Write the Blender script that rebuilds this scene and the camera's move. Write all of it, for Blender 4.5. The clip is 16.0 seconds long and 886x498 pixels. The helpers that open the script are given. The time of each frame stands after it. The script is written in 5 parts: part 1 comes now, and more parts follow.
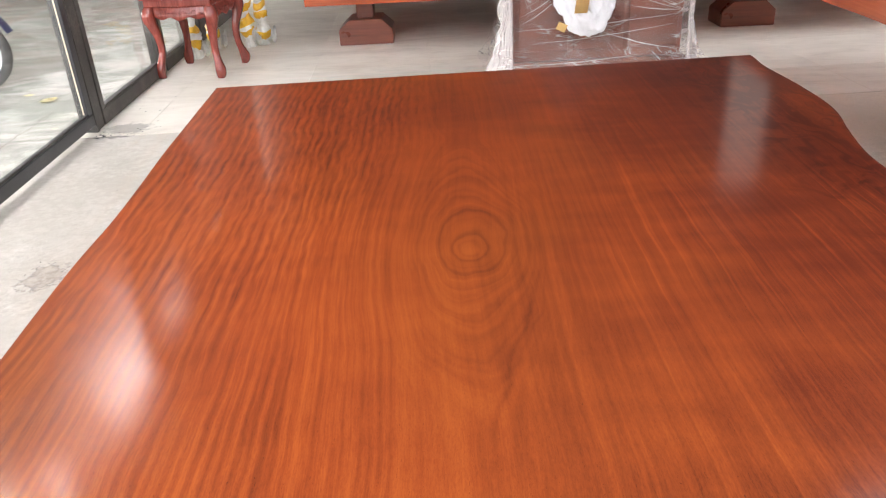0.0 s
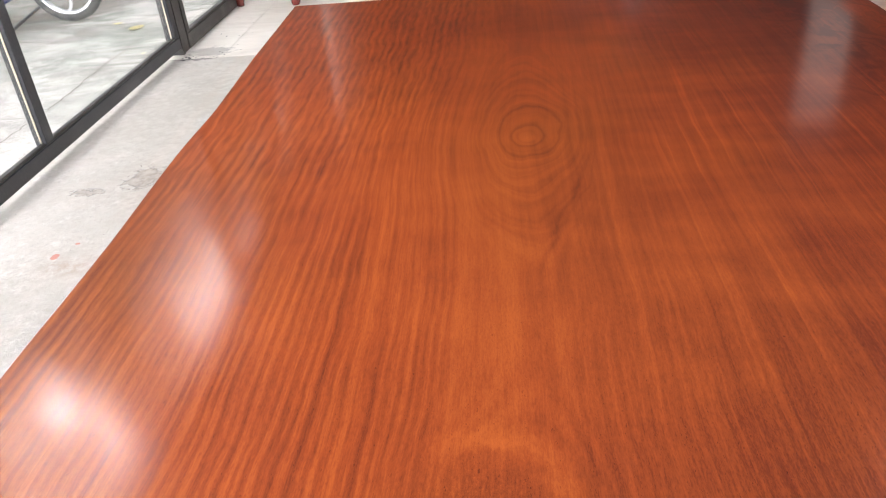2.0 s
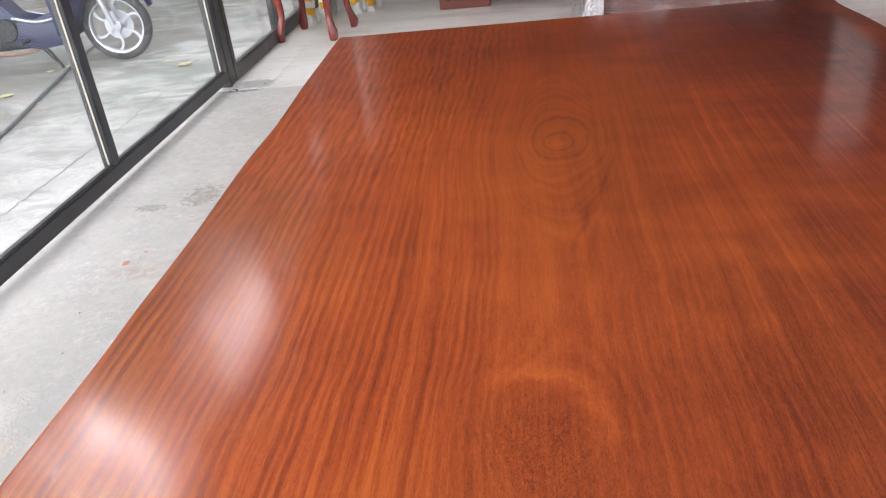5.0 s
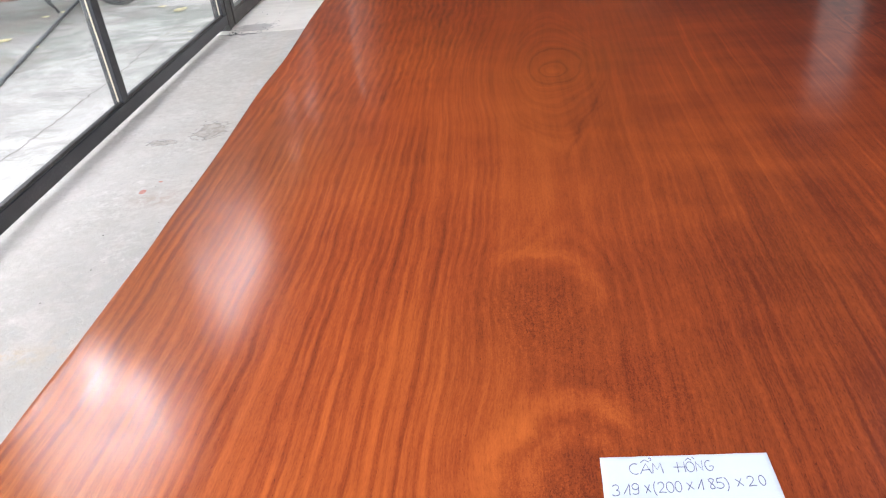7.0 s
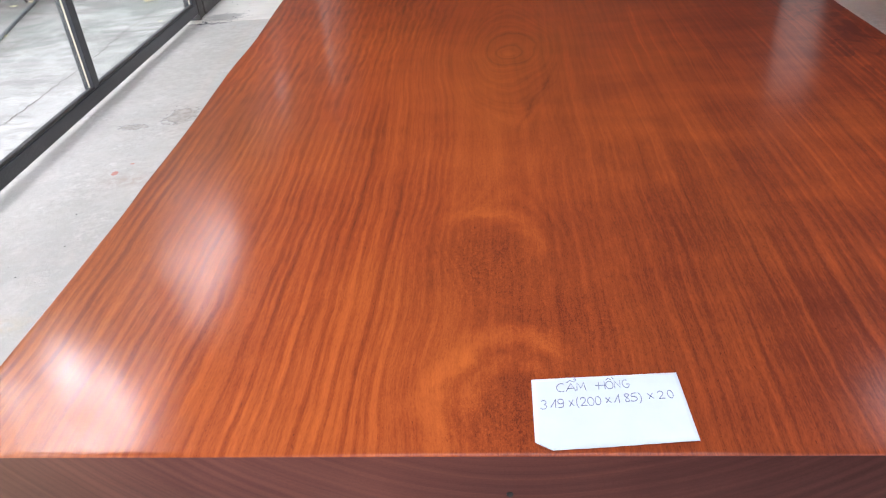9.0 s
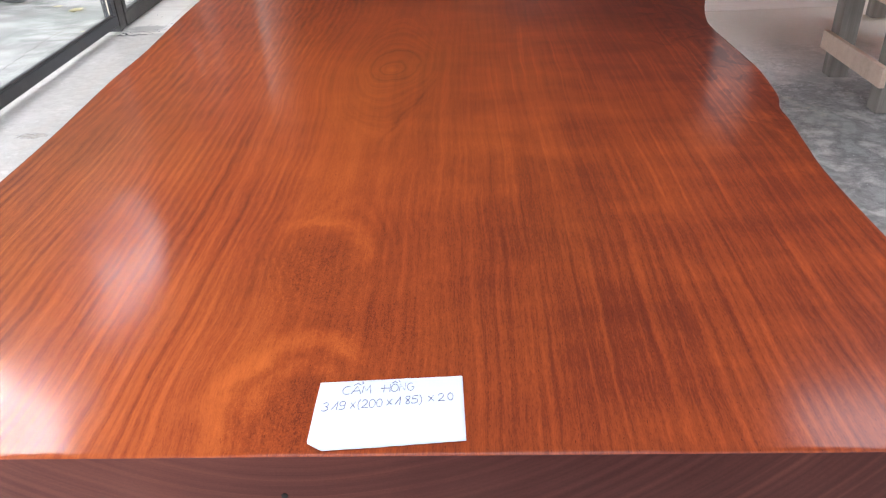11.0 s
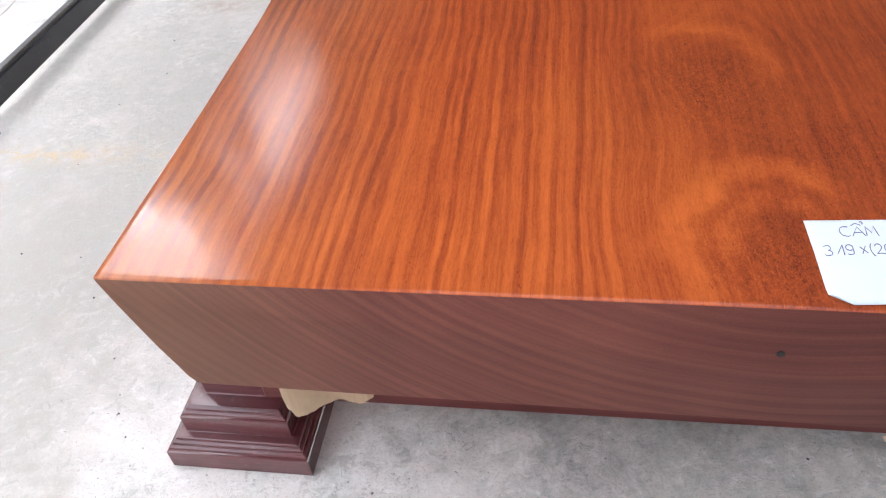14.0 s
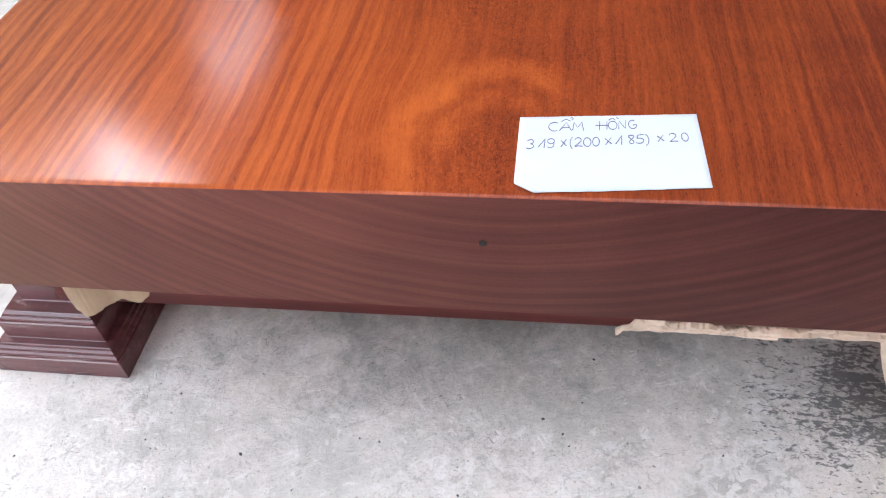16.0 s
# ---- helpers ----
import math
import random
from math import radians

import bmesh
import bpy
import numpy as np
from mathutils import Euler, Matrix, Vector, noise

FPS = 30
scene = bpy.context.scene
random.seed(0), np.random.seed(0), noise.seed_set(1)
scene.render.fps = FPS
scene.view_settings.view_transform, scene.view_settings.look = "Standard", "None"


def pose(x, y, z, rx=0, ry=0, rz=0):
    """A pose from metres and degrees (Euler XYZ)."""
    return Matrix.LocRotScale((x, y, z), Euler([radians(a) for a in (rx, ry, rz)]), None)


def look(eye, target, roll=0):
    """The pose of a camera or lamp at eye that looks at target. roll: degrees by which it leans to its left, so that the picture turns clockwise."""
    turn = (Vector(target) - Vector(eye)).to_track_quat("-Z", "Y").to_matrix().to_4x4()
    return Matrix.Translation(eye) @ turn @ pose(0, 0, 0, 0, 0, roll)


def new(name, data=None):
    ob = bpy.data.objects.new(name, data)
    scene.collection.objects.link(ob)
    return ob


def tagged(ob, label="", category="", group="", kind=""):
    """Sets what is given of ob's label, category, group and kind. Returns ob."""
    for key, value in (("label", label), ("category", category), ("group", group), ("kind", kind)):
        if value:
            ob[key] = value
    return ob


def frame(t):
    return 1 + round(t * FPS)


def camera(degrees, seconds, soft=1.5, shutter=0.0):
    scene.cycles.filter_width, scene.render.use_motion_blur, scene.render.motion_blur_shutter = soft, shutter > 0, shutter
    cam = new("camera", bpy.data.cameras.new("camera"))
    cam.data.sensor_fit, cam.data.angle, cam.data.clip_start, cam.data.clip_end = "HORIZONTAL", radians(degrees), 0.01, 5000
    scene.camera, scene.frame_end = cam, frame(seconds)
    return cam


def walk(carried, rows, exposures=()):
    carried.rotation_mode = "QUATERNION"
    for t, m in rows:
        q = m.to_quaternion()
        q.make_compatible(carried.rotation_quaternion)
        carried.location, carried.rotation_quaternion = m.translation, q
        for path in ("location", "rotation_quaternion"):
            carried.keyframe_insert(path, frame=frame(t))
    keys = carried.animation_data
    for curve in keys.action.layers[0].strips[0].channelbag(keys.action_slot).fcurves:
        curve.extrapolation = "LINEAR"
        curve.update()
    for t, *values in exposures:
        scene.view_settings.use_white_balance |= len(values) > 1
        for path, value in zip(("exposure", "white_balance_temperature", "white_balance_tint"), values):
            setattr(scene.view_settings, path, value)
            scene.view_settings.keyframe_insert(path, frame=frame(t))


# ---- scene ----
cam = camera(61.5, 16.0, soft=1.2)
PATH = [
    (0, (-0.01, 0.151, 1.2), (-0.027, 1.931, 0.288), -2.9),
    (0.5, (0.059, 0.077, 1.195), (0.003, 1.838, 0.248), -3.2),
    (1, (0.103, -0.007, 1.188), (0.014, 1.73, 0.201), -3.5),
    (1.5, (0.087, -0.06, 1.178), (-0.04, 1.658, 0.163), -3.6),
    (2, (0.001, -0.085, 1.173), (-0.194, 1.615, 0.137), -4.8),
    (2.5, (-0.075, -0.145, 1.167), (-0.335, 1.541, 0.122), -5.4),
    (3, (-0.108, -0.182, 1.168), (-0.418, 1.501, 0.134), -5.9),
    (3.5, (-0.107, -0.214, 1.174), (-0.442, 1.48, 0.164), -6.0),
    (4, (-0.096, -0.234, 1.173), (-0.424, 1.48, 0.196), -6.1),
    (4.5, (-0.053, -0.272, 1.18), (-0.345, 1.464, 0.229), -6.1),
    (5.0, (-0.02, -0.31, 1.183), (-0.282, 1.434, 0.237), -6.1),
    (5.5, (0.004, -0.358, 1.183), (-0.234, 1.379, 0.216), -6.0),
    (6.0, (0.012, -0.41, 1.18), (-0.21, 1.309, 0.181), -6.0),
    (6.5, (-0.001, -0.464, 1.177), (-0.221, 1.238, 0.147), -5.9),
    (7, (-0.04, -0.514, 1.174), (-0.277, 1.175, 0.128), -5.9),
    (7.5, (-0.104, -0.57, 1.172), (-0.373, 1.111, 0.121), -5.9),
    (8, (-0.121, -0.613, 1.17), (-0.394, 1.062, 0.111), -6.2),
    (8.5, (-0.086, -0.631, 1.169), (-0.32, 1.048, 0.108), -5.8),
    (9, (0.006, -0.642, 1.172), (-0.163, 1.045, 0.113), -5.0),
    (9.5, (0.102, -0.659, 1.175), (0.004, 1.036, 0.119), -4.3),
    (10.0, (0.175, -0.669, 1.172), (0.122, 1.037, 0.126), -3.6),
    (10.5, (0.223, -0.669, 1.161), (0.184, 1.049, 0.131), -2.8),
    (11.0, (0.234, -0.66, 1.149), (0.182, 1.065, 0.128), -2.2),
    (11.5, (0.195, -0.641, 1.138), (0.104, 1.076, 0.111), -2.1),
    (12, (0.093, -0.612, 1.136), (-0.059, 1.074, 0.071), -2.7),
    (12.5, (-0.068, -0.572, 1.14), (-0.305, 1.061, 0.009), -4.0),
    (13, (-0.169, -0.57, 1.134), (-0.468, 1.002, -0.066), -5.5),
    (13.5, (-0.219, -0.552, 1.088), (-0.544, 0.952, -0.189), -6.4),
    (14, (-0.233, -0.545, 1.037), (-0.542, 0.907, -0.304), -6.6),
    (14.5, (-0.165, -0.54, 1.026), (-0.459, 0.875, -0.357), -6.6),
    (15, (-0.048, -0.543, 1.011), (-0.339, 0.851, -0.394), -6.7),
    (15.5, (0.03, -0.55, 0.997), (-0.259, 0.817, -0.434), -6.8),
    (16, (0.078, -0.57, 0.993), (-0.217, 0.781, -0.451), -6.9),
]
EXPO, SKY, SUN = 3.8, 0.15, 0.12
walk(cam, [(t, look(eye, target, roll)) for t, eye, target, roll in PATH],
     exposures=[(t, EXPO + d, k, 14) for t, d, k in ((0, 0.18, 6720), (1, 0.15, 6650), (2, 0.11, 6480), (3, -0.06, 6350), (4.2, -0.20, 6200), (7, -0.08, 6150), (9, -0.12, 6050), (10, -0.04, 6050), (12, 0.10, 6130), (13, -0.06, 6200), (14, -0.10, 6130), (16, -0.06, 6100))])

# ---- world and sun: bright hazy daylight, high in the trees outside the glass doors ----
SUN_AZ, SUN_EL = -40.2, 35.6
world = bpy.data.worlds.new("sky")
scene.world = world
world.use_nodes = True
wt = world.node_tree
wt.nodes.clear()
sky = wt.nodes.new("ShaderNodeTexSky")
sky.sky_type = "NISHITA"
sky.sun_disc = False
sky.sun_elevation, sky.sun_rotation = radians(SUN_EL), radians(SUN_AZ)
sky.air_density, sky.dust_density, sky.ozone_density = 1.0, 1.3, 1.0
pale = wt.nodes.new("ShaderNodeHueSaturation")
pale.inputs["Saturation"].default_value = 0.14
bg = wt.nodes.new("ShaderNodeBackground")
bg.inputs["Strength"].default_value = SKY
wo = wt.nodes.new("ShaderNodeOutputWorld")
wt.links.new(sky.outputs[0], pale.inputs["Color"])
wt.links.new(pale.outputs[0], bg.inputs["Color"])
wt.links.new(bg.outputs[0], wo.inputs[0])

a, e = radians(SUN_AZ), radians(SUN_EL)
sun_dir = Vector((math.sin(a) * math.cos(e), math.cos(a) * math.cos(e), math.sin(e)))
sun = new("sun", bpy.data.lights.new("sun", "SUN"))
sun.data.energy, sun.data.angle, sun.data.color = SUN, radians(9), (1.0, 0.95, 0.88)
sun.matrix_world = look(sun_dir * 40, (0, 0, 0))


# ---- material helpers ----
class Val:
    """A value in a node tree, with arithmetic."""

    def __init__(self, tree, sock):
        self.tree, self.sock = tree, sock

    def op(self, kind, *others, clamp=False):
        n = self.tree.nodes.new("ShaderNodeMath")
        n.operation, n.use_clamp = kind, clamp
        for k, o in enumerate((self, *others)):
            if isinstance(o, Val):
                self.tree.links.new(o.sock, n.inputs[k])
            else:
                n.inputs[k].default_value = o
        return Val(self.tree, n.outputs[0])

    def __add__(self, o): return self.op("ADD", o)
    def __radd__(self, o): return self.op("ADD", o)
    def __sub__(self, o): return self.op("SUBTRACT", o)
    def __rsub__(self, o): return self.op("MULTIPLY", -1.0).op("ADD", o)
    def __mul__(self, o): return self.op("MULTIPLY", o)
    def __rmul__(self, o): return self.op("MULTIPLY", o)
    def __truediv__(self, o): return self.op("DIVIDE", o)
    def sqrt(self): return self.op("SQRT")
    def step(self, lo, hi):
        """0 below lo, 1 above hi, smooth between."""
        n = self.tree.nodes.new("ShaderNodeMapRange")
        n.interpolation_type = "SMOOTHSTEP"
        self.tree.links.new(self.sock, n.inputs["Value"])
        n.inputs["From Min"].default_value, n.inputs["From Max"].default_value = lo, hi
        return Val(self.tree, n.outputs[0])


class Mat:
    """A principled material under construction."""

    def __init__(self, name, rough=0.6, metal=0.0, spec=0.5, coat=0.0, coat_rough=0.1):
        self.m = bpy.data.materials.new(name)
        self.m.use_nodes = True
        self.t = self.m.node_tree
        self.b = self.t.nodes["Principled BSDF"]
        self.set(Roughness=rough, Metallic=metal)
        self.b.inputs["Specular IOR Level"].default_value = spec
        self.b.inputs["Coat Weight"].default_value = coat
        self.b.inputs["Coat Roughness"].default_value = coat_rough
        c = self.t.nodes.new("ShaderNodeTexCoord")
        self.obj = c.outputs["Object"]
        s = self.t.nodes.new("ShaderNodeSeparateXYZ")
        self.t.links.new(self.obj, s.inputs[0])
        self.x, self.y, self.z = (Val(self.t, o) for o in s.outputs)

    def set(self, **kw):
        for k, v in kw.items():
            k = k.replace("_", " ")
            if isinstance(v, Val):
                self.t.links.new(v.sock, self.b.inputs[k])
            elif hasattr(v, "is_output"):
                self.t.links.new(v, self.b.inputs[k])
            else:
                self.b.inputs[k].default_value = v
        return self

    def vec(self, x, y, z):
        n = self.t.nodes.new("ShaderNodeCombineXYZ")
        for k, o in enumerate((x, y, z)):
            if isinstance(o, Val):
                self.t.links.new(o.sock, n.inputs[k])
            else:
                n.inputs[k].default_value = o
        return n.outputs[0]

    def noise(self, vec=None, scale=1.0, detail=3.0, rough=0.55, dist=0.0):
        n = self.t.nodes.new("ShaderNodeTexNoise")
        self.t.links.new(vec or self.obj, n.inputs["Vector"])
        n.inputs["Scale"].default_value, n.inputs["Detail"].default_value = scale, detail
        n.inputs["Roughness"].default_value, n.inputs["Distortion"].default_value = rough, dist
        return Val(self.t, n.outputs["Fac"])

    def cells(self, scale, feature="F1", vec=None):
        n = self.t.nodes.new("ShaderNodeTexVoronoi")
        n.feature = feature
        self.t.links.new(vec or self.obj, n.inputs["Vector"])
        n.inputs["Scale"].default_value = scale
        return Val(self.t, n.outputs["Distance"])

    def rand(self):
        n = self.t.nodes.new("ShaderNodeObjectInfo")
        return Val(self.t, n.outputs["Random"])

    def ramp(self, v, *stops):
        n = self.t.nodes.new("ShaderNodeValToRGB")
        self.t.links.new(v.sock, n.inputs[0])
        el = n.color_ramp.elements
        while len(el) < len(stops):
            el.new(0.5)
        for k, (p, col) in enumerate(stops):
            el[k].position, el[k].color = p, (*col, 1)
        return n.outputs[0]

    def mix(self, fac, c1, c2, kind="MIX"):
        n = self.t.nodes.new("ShaderNodeMix")
        n.data_type, n.blend_type = "RGBA", kind
        for k, o in ((0, fac), (6, c1), (7, c2)):
            if isinstance(o, Val):
                self.t.links.new(o.sock, n.inputs[k])
            elif hasattr(o, "is_output"):
                self.t.links.new(o, n.inputs[k])
            else:
                n.inputs[k].default_value = o if k == 0 else (*o, 1)
        return n.outputs[2]

    def bump(self, v, strength=0.3, dist=0.01):
        n = self.t.nodes.new("ShaderNodeBump")
        n.inputs["Strength"].default_value, n.inputs["Distance"].default_value = strength, dist
        self.t.links.new(v.sock, n.inputs["Height"])
        self.t.links.new(n.outputs[0], self.b.inputs["Normal"])
        return self


def gauss(m, x, y, cx, cy, sx, sy):
    u, v = (x - cx) / sx, (y - cy) / sy
    return (u * u + v * v).op("MULTIPLY", -1.0).op("EXPONENT")


TOP = 0.47          # the slab's upper face


def slab_wood(name, end=False):
    """Figured red hardwood, polished: rings round a heart that lies above the sawn face, lifted by three knots."""
    m = Mat(name, rough=0.28, spec=0.02, coat=0.52, coat_rough=0.13)
    x, y, z = m.x, m.y, m.z
    face = 0.0 if end else 1.0
    wander = m.noise(m.vec(y * 0.9, 3.0, 0.0), 1.0, 2.0)
    slow = m.noise(m.vec(x * 1.3, y * 0.6, z), 1.6, 2.0)
    sway = m.noise(m.vec(x * 7.0, y * 7.0, z * 6.0), 1.0, 2.0)
    gnarl = m.noise(m.vec(x * 5.0, y * 3.2, z * 4.0), 1.0, 3.0, 0.5)
    left = (x * -1.0).step(0.06, 0.24)
    curl_zone = (x * -1.0 + y * 0.12).step(0.24, 0.62) * y.step(0.8, 1.7)
    edge_zone = x.step(0.74, 1.04) * y.step(0.5, 1.2)
    heart = gauss(m, x, y, 0.035, 1.60, 0.17, 0.36)
    core = gauss(m, x, y, 0.038, 1.56, 0.055, 0.065)
    knots = gauss(m, x, y, 0.0, 0.13, 0.13, 0.13) + gauss(m, x, y, -0.04, 0.48, 0.12, 0.16)
    # distance from the pith, bent by the knots
    u = x - 0.03 - (wander - 0.5) * 0.07
    h = (z * -1.0 + (TOP + 0.50)) + (slow - 0.5) * 0.04
    r = (u * u + h * h).sqrt()
    r = r - 0.072 * heart - 0.012 * core
    r = r - (0.024 * face) * gauss(m, x, y, -0.04, 0.49, 0.11, 0.13) - (0.020 * face) * gauss(m, x, y, 0.0, 0.12, 0.11, 0.11)
    r = r + (gnarl - 0.5) * (0.046 * face * knots + 0.042 * gauss(m, x, y, 0.03, 1.6, 0.26, 0.55) + edge_zone * 0.06)
    r = r + (sway - 0.5) * (0.0045 + 0.0075 * curl_zone + 0.004 * left)
    # stripes that follow the trunk's length and swell round the knots
    p = x / (1.0 + y * 0.05) + 0.018 * gauss(m, x, y, -0.13, 0.14, 0.08, 0.12) + 0.012 * gauss(m, x, y, -0.14, 0.47, 0.08, 0.15) + 0.035 * gauss(m, x, y, -0.15, 1.6, 0.18, 0.36)
    p = p + (sway - 0.5) * (0.008 + 0.005 * curl_zone + 0.004 * left) + (slow - 0.5) * 0.05
    if end:
        p = r
    drift = m.noise(m.vec(p * 9.0, y * 1.1, 4.0), 1.0, 2.0)
    jolt = m.noise(m.vec(p * 55.0, y * 5.0, 9.0), 1.0, 2.0)
    ribbon = (p * (6.2832 / 0.0180) + drift * 12.0 + jolt * 3.0).op("SINE") * 0.40 + (p * (6.2832 / 0.0320) + drift * 8.0 - jolt * 4.0).op("SINE") * 0.28 + 0.5
    ribbon = ribbon.step(0.05, 0.95)
    streak = m.noise(m.vec(p * 110.0, y * 1.6, 2.0), 1.0, 1.0, 0.5)
    hair = m.noise(m.vec(p * 420.0, y * 5.0, 8.0), 1.0, 2.0, 0.6)
    wide = m.noise(m.vec(p * 22.0, y * 0.5, 6.0), 1.0, 2.0, 0.5)
    # lines along the rings, clearest round the heart and the knots
    ring = m.noise(m.vec(r * 230.0, y * 0.4, 5.0), 1.0, 3.0, 0.6)
    seam = m.noise(m.vec(r * 150.0, 13.0, 1.0), 1.0, 1.0, 0.5).step(0.58, 0.70)
    # a dark vein that closes the heart's figure and runs on towards the near end
    off = m.noise(m.vec(4.0, y * 9.0, 2.0), 1.0, 2.0)
    lane = x - 0.040 - (y - 0.98).op("MAXIMUM", 0.0) * 0.27 + (off - 0.5) * 0.05
    vein = ((lane / 0.0055) * (lane / 0.0055)).op("MULTIPLY", -1.0).op("EXPONENT") * y.step(0.86, 1.02) * (1.0 - y.step(1.30, 1.55)) * face
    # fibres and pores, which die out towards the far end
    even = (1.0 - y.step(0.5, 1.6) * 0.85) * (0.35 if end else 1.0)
    fibre = m.noise(m.vec(p * 380.0, y * 20.0, z * 330.0), 1.0, 2.0, 0.6)
    pores = m.noise(m.vec(p * 600.0, y * 105.0, z * 620.0), 1.0, 2.0, 0.7)
    if end:
        pores = m.noise(m.vec(x * 300.0, y * 26.0, z * 300.0), 1.0, 2.0, 0.7)
    # curly figure towards the far window corner, gnarled wood along the other edge
    curl = m.noise(m.vec(p * 42.0, y * 10.0 - x * 7.0, 3.0), 1.0, 2.0, 0.5)
    rib_y = m.noise(m.vec(p * 34.0, y * 7.5, 31.0), 1.0, 2.0, 0.5)
    rib_x = m.noise(m.vec(x * 4.0, y * 2.2, 35.0), 1.0, 2.0)
    rib = ((p + y * 0.020) * (6.2832 / 0.0240) + rib_y * 7.0 + rib_x * 9.0).op("SINE") * 0.5 + 0.5
    # the fibres' changing sheen put into the colour: blocks across the grain, patches along it
    block = m.noise(m.vec(x * 3.4, y * 7.5, z), 1.0, 2.5, 0.55)
    blot = m.noise(m.vec(x * 1.5, y * 0.9, z), 1.7, 3.0)
    fade = m.noise(m.vec(p * 15.0, y * 3.2, 1.0), 1.0, 3.0, 0.6).step(0.34, 0.66)
    right = x.step(0.12, 0.45)
    near = 1.0 - y.step(0.15, 1.0)
    middle = gauss(m, x, y, 0.03, 1.4, 0.16, 2.5)
    amp = 0.04 if end else (left * (1.0 - 0.45 * curl_zone) * (1.0 - 0.35 * y.step(0.5, 1.3)) + right * near * 0.28 + right * 0.16) * (0.055 + 0.095 * fade) * (1.0 + 0.25 * left * (1.0 - y.step(0.1, 0.7)))
    v = 0.545 + (ribbon - 0.5) * amp + (streak - 0.5) * (1.0 - 0.4 * y.step(1.2, 2.5)) * (0.23 - 0.13 * middle - 0.09 * right * y.step(0.3, 1.2)) + (hair - 0.5) * (0.06 + 0.08 * left)
    v = v + (wide - 0.5) * 0.17 + (ring - 0.5) * (0.05 + 0.22 * middle - 0.10 * heart)
    v = v - seam * (0.04 * heart + 0.04 * middle) - vein * 0.065 + gauss(m, x, y, 0.038, 1.56, 0.022, 0.026) * (0.07 * face)
    growth = (r * (6.2832 / 0.0072) + ring * 4.0).op("SINE") * 0.5 + 0.5
    v = v - growth * growth * growth * (gauss(m, x, y, 0.035, 1.56, 0.17, 0.42) * 0.022 * gnarl.step(0.30, 0.62) + 0.014 * middle)
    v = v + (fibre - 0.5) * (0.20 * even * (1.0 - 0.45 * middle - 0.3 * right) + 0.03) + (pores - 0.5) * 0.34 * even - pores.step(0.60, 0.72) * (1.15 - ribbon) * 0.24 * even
    v = v + (block - 0.5) * (0.14 + 0.14 * right) + (blot - 0.5) * 0.20
    # thin pale streaks in the darker other half, which deepens towards the far end
    thin = m.noise(m.vec(p * 75.0, y * 0.9, 21.0), 1.0, 1.5)
    # Light from the front is put into the colour: paler towards the near edge.
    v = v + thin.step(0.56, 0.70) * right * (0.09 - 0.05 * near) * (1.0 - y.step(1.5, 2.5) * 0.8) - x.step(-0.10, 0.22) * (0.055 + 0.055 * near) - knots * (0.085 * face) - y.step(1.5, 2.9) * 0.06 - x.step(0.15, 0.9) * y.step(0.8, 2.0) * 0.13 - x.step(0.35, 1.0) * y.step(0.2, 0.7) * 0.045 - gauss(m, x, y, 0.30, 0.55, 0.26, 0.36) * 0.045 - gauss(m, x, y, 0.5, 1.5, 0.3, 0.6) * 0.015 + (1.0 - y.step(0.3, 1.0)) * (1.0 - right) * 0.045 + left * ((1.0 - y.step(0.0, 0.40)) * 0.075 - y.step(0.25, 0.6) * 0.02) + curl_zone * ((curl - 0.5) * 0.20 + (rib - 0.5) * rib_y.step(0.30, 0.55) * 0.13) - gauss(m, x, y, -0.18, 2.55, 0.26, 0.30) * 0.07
    # soft pale curls of wood above the two small knots, speckled wood inside them
    soft = m.noise(m.vec(x * 16.0, y * 16.0, z), 1.0, 3.0, 0.55, 0.4)
    bird = m.noise(m.vec(x * 290.0, y * 190.0, z), 1.0, 2.0, 0.6, 1.6)
    d1 = (((x + 0.038) / 0.105) * ((x + 0.038) / 0.105) + ((y - 0.47) / 0.145) * ((y - 0.47) / 0.145)).sqrt() + (soft - 0.5) * 0.58
    arc1 = ((d1 - 0.92) / 0.20 * ((d1 - 0.92) / 0.20)).op("MULTIPLY", -1.0).op("EXPONENT") * (y + x * 0.7).step(0.44, 0.58)
    d2 = (((x - 0.008) / 0.118) * ((x - 0.008) / 0.118) + ((y - 0.09) / 0.145) * ((y - 0.09) / 0.145)).sqrt() + (soft - 0.5) * 0.58
    arc2 = ((d2 - 0.94) / 0.16 * ((d2 - 0.94) / 0.16)).op("MULTIPLY", -1.0).op("EXPONENT") * (y * 0.8 - x).step(0.02, 0.12)
    arc3 = ((d2 - 0.50) / 0.13 * ((d2 - 0.50) / 0.13)).op("MULTIPLY", -1.0).op("EXPONENT") * (y * 0.8 - x * 0.6).step(0.05, 0.12)
    v = v + (arc1 * (0.14 * face) + arc2 * (0.16 * face) + arc3 * (0.13 * face)) * (0.20 + soft * 1.5)
    inner = gauss(m, x, y, -0.04, 0.43, 0.08, 0.12) + gauss(m, x, y, 0.005, 0.06, 0.10, 0.09) + gauss(m, x, y, 0.10, 0.26, 0.11, 0.13) * 0.7
    v = v + inner * face * ((bird - 0.5) * 0.60 - 0.03)
    # gnarled wood along the live edge: folded, swirling seams
    w1 = m.noise(m.vec(x * 6.0, y * 4.0, 1.0), 1.0, 2.0)
    knurl = m.noise(m.vec(x * 17.0 + w1 * 5.0 + y * 4.0, y * 6.0 + w1 * 6.0, 2.0), 1.0, 3.0, 0.55, 0.6)
    v = v + edge_zone * ((knurl - 0.5) * 0.85 - 0.05) - edge_zone * knurl.step(0.56, 0.66) * 0.10
    # colour shifts browner towards the near corner of the window side
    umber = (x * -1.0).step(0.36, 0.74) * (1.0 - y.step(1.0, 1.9))
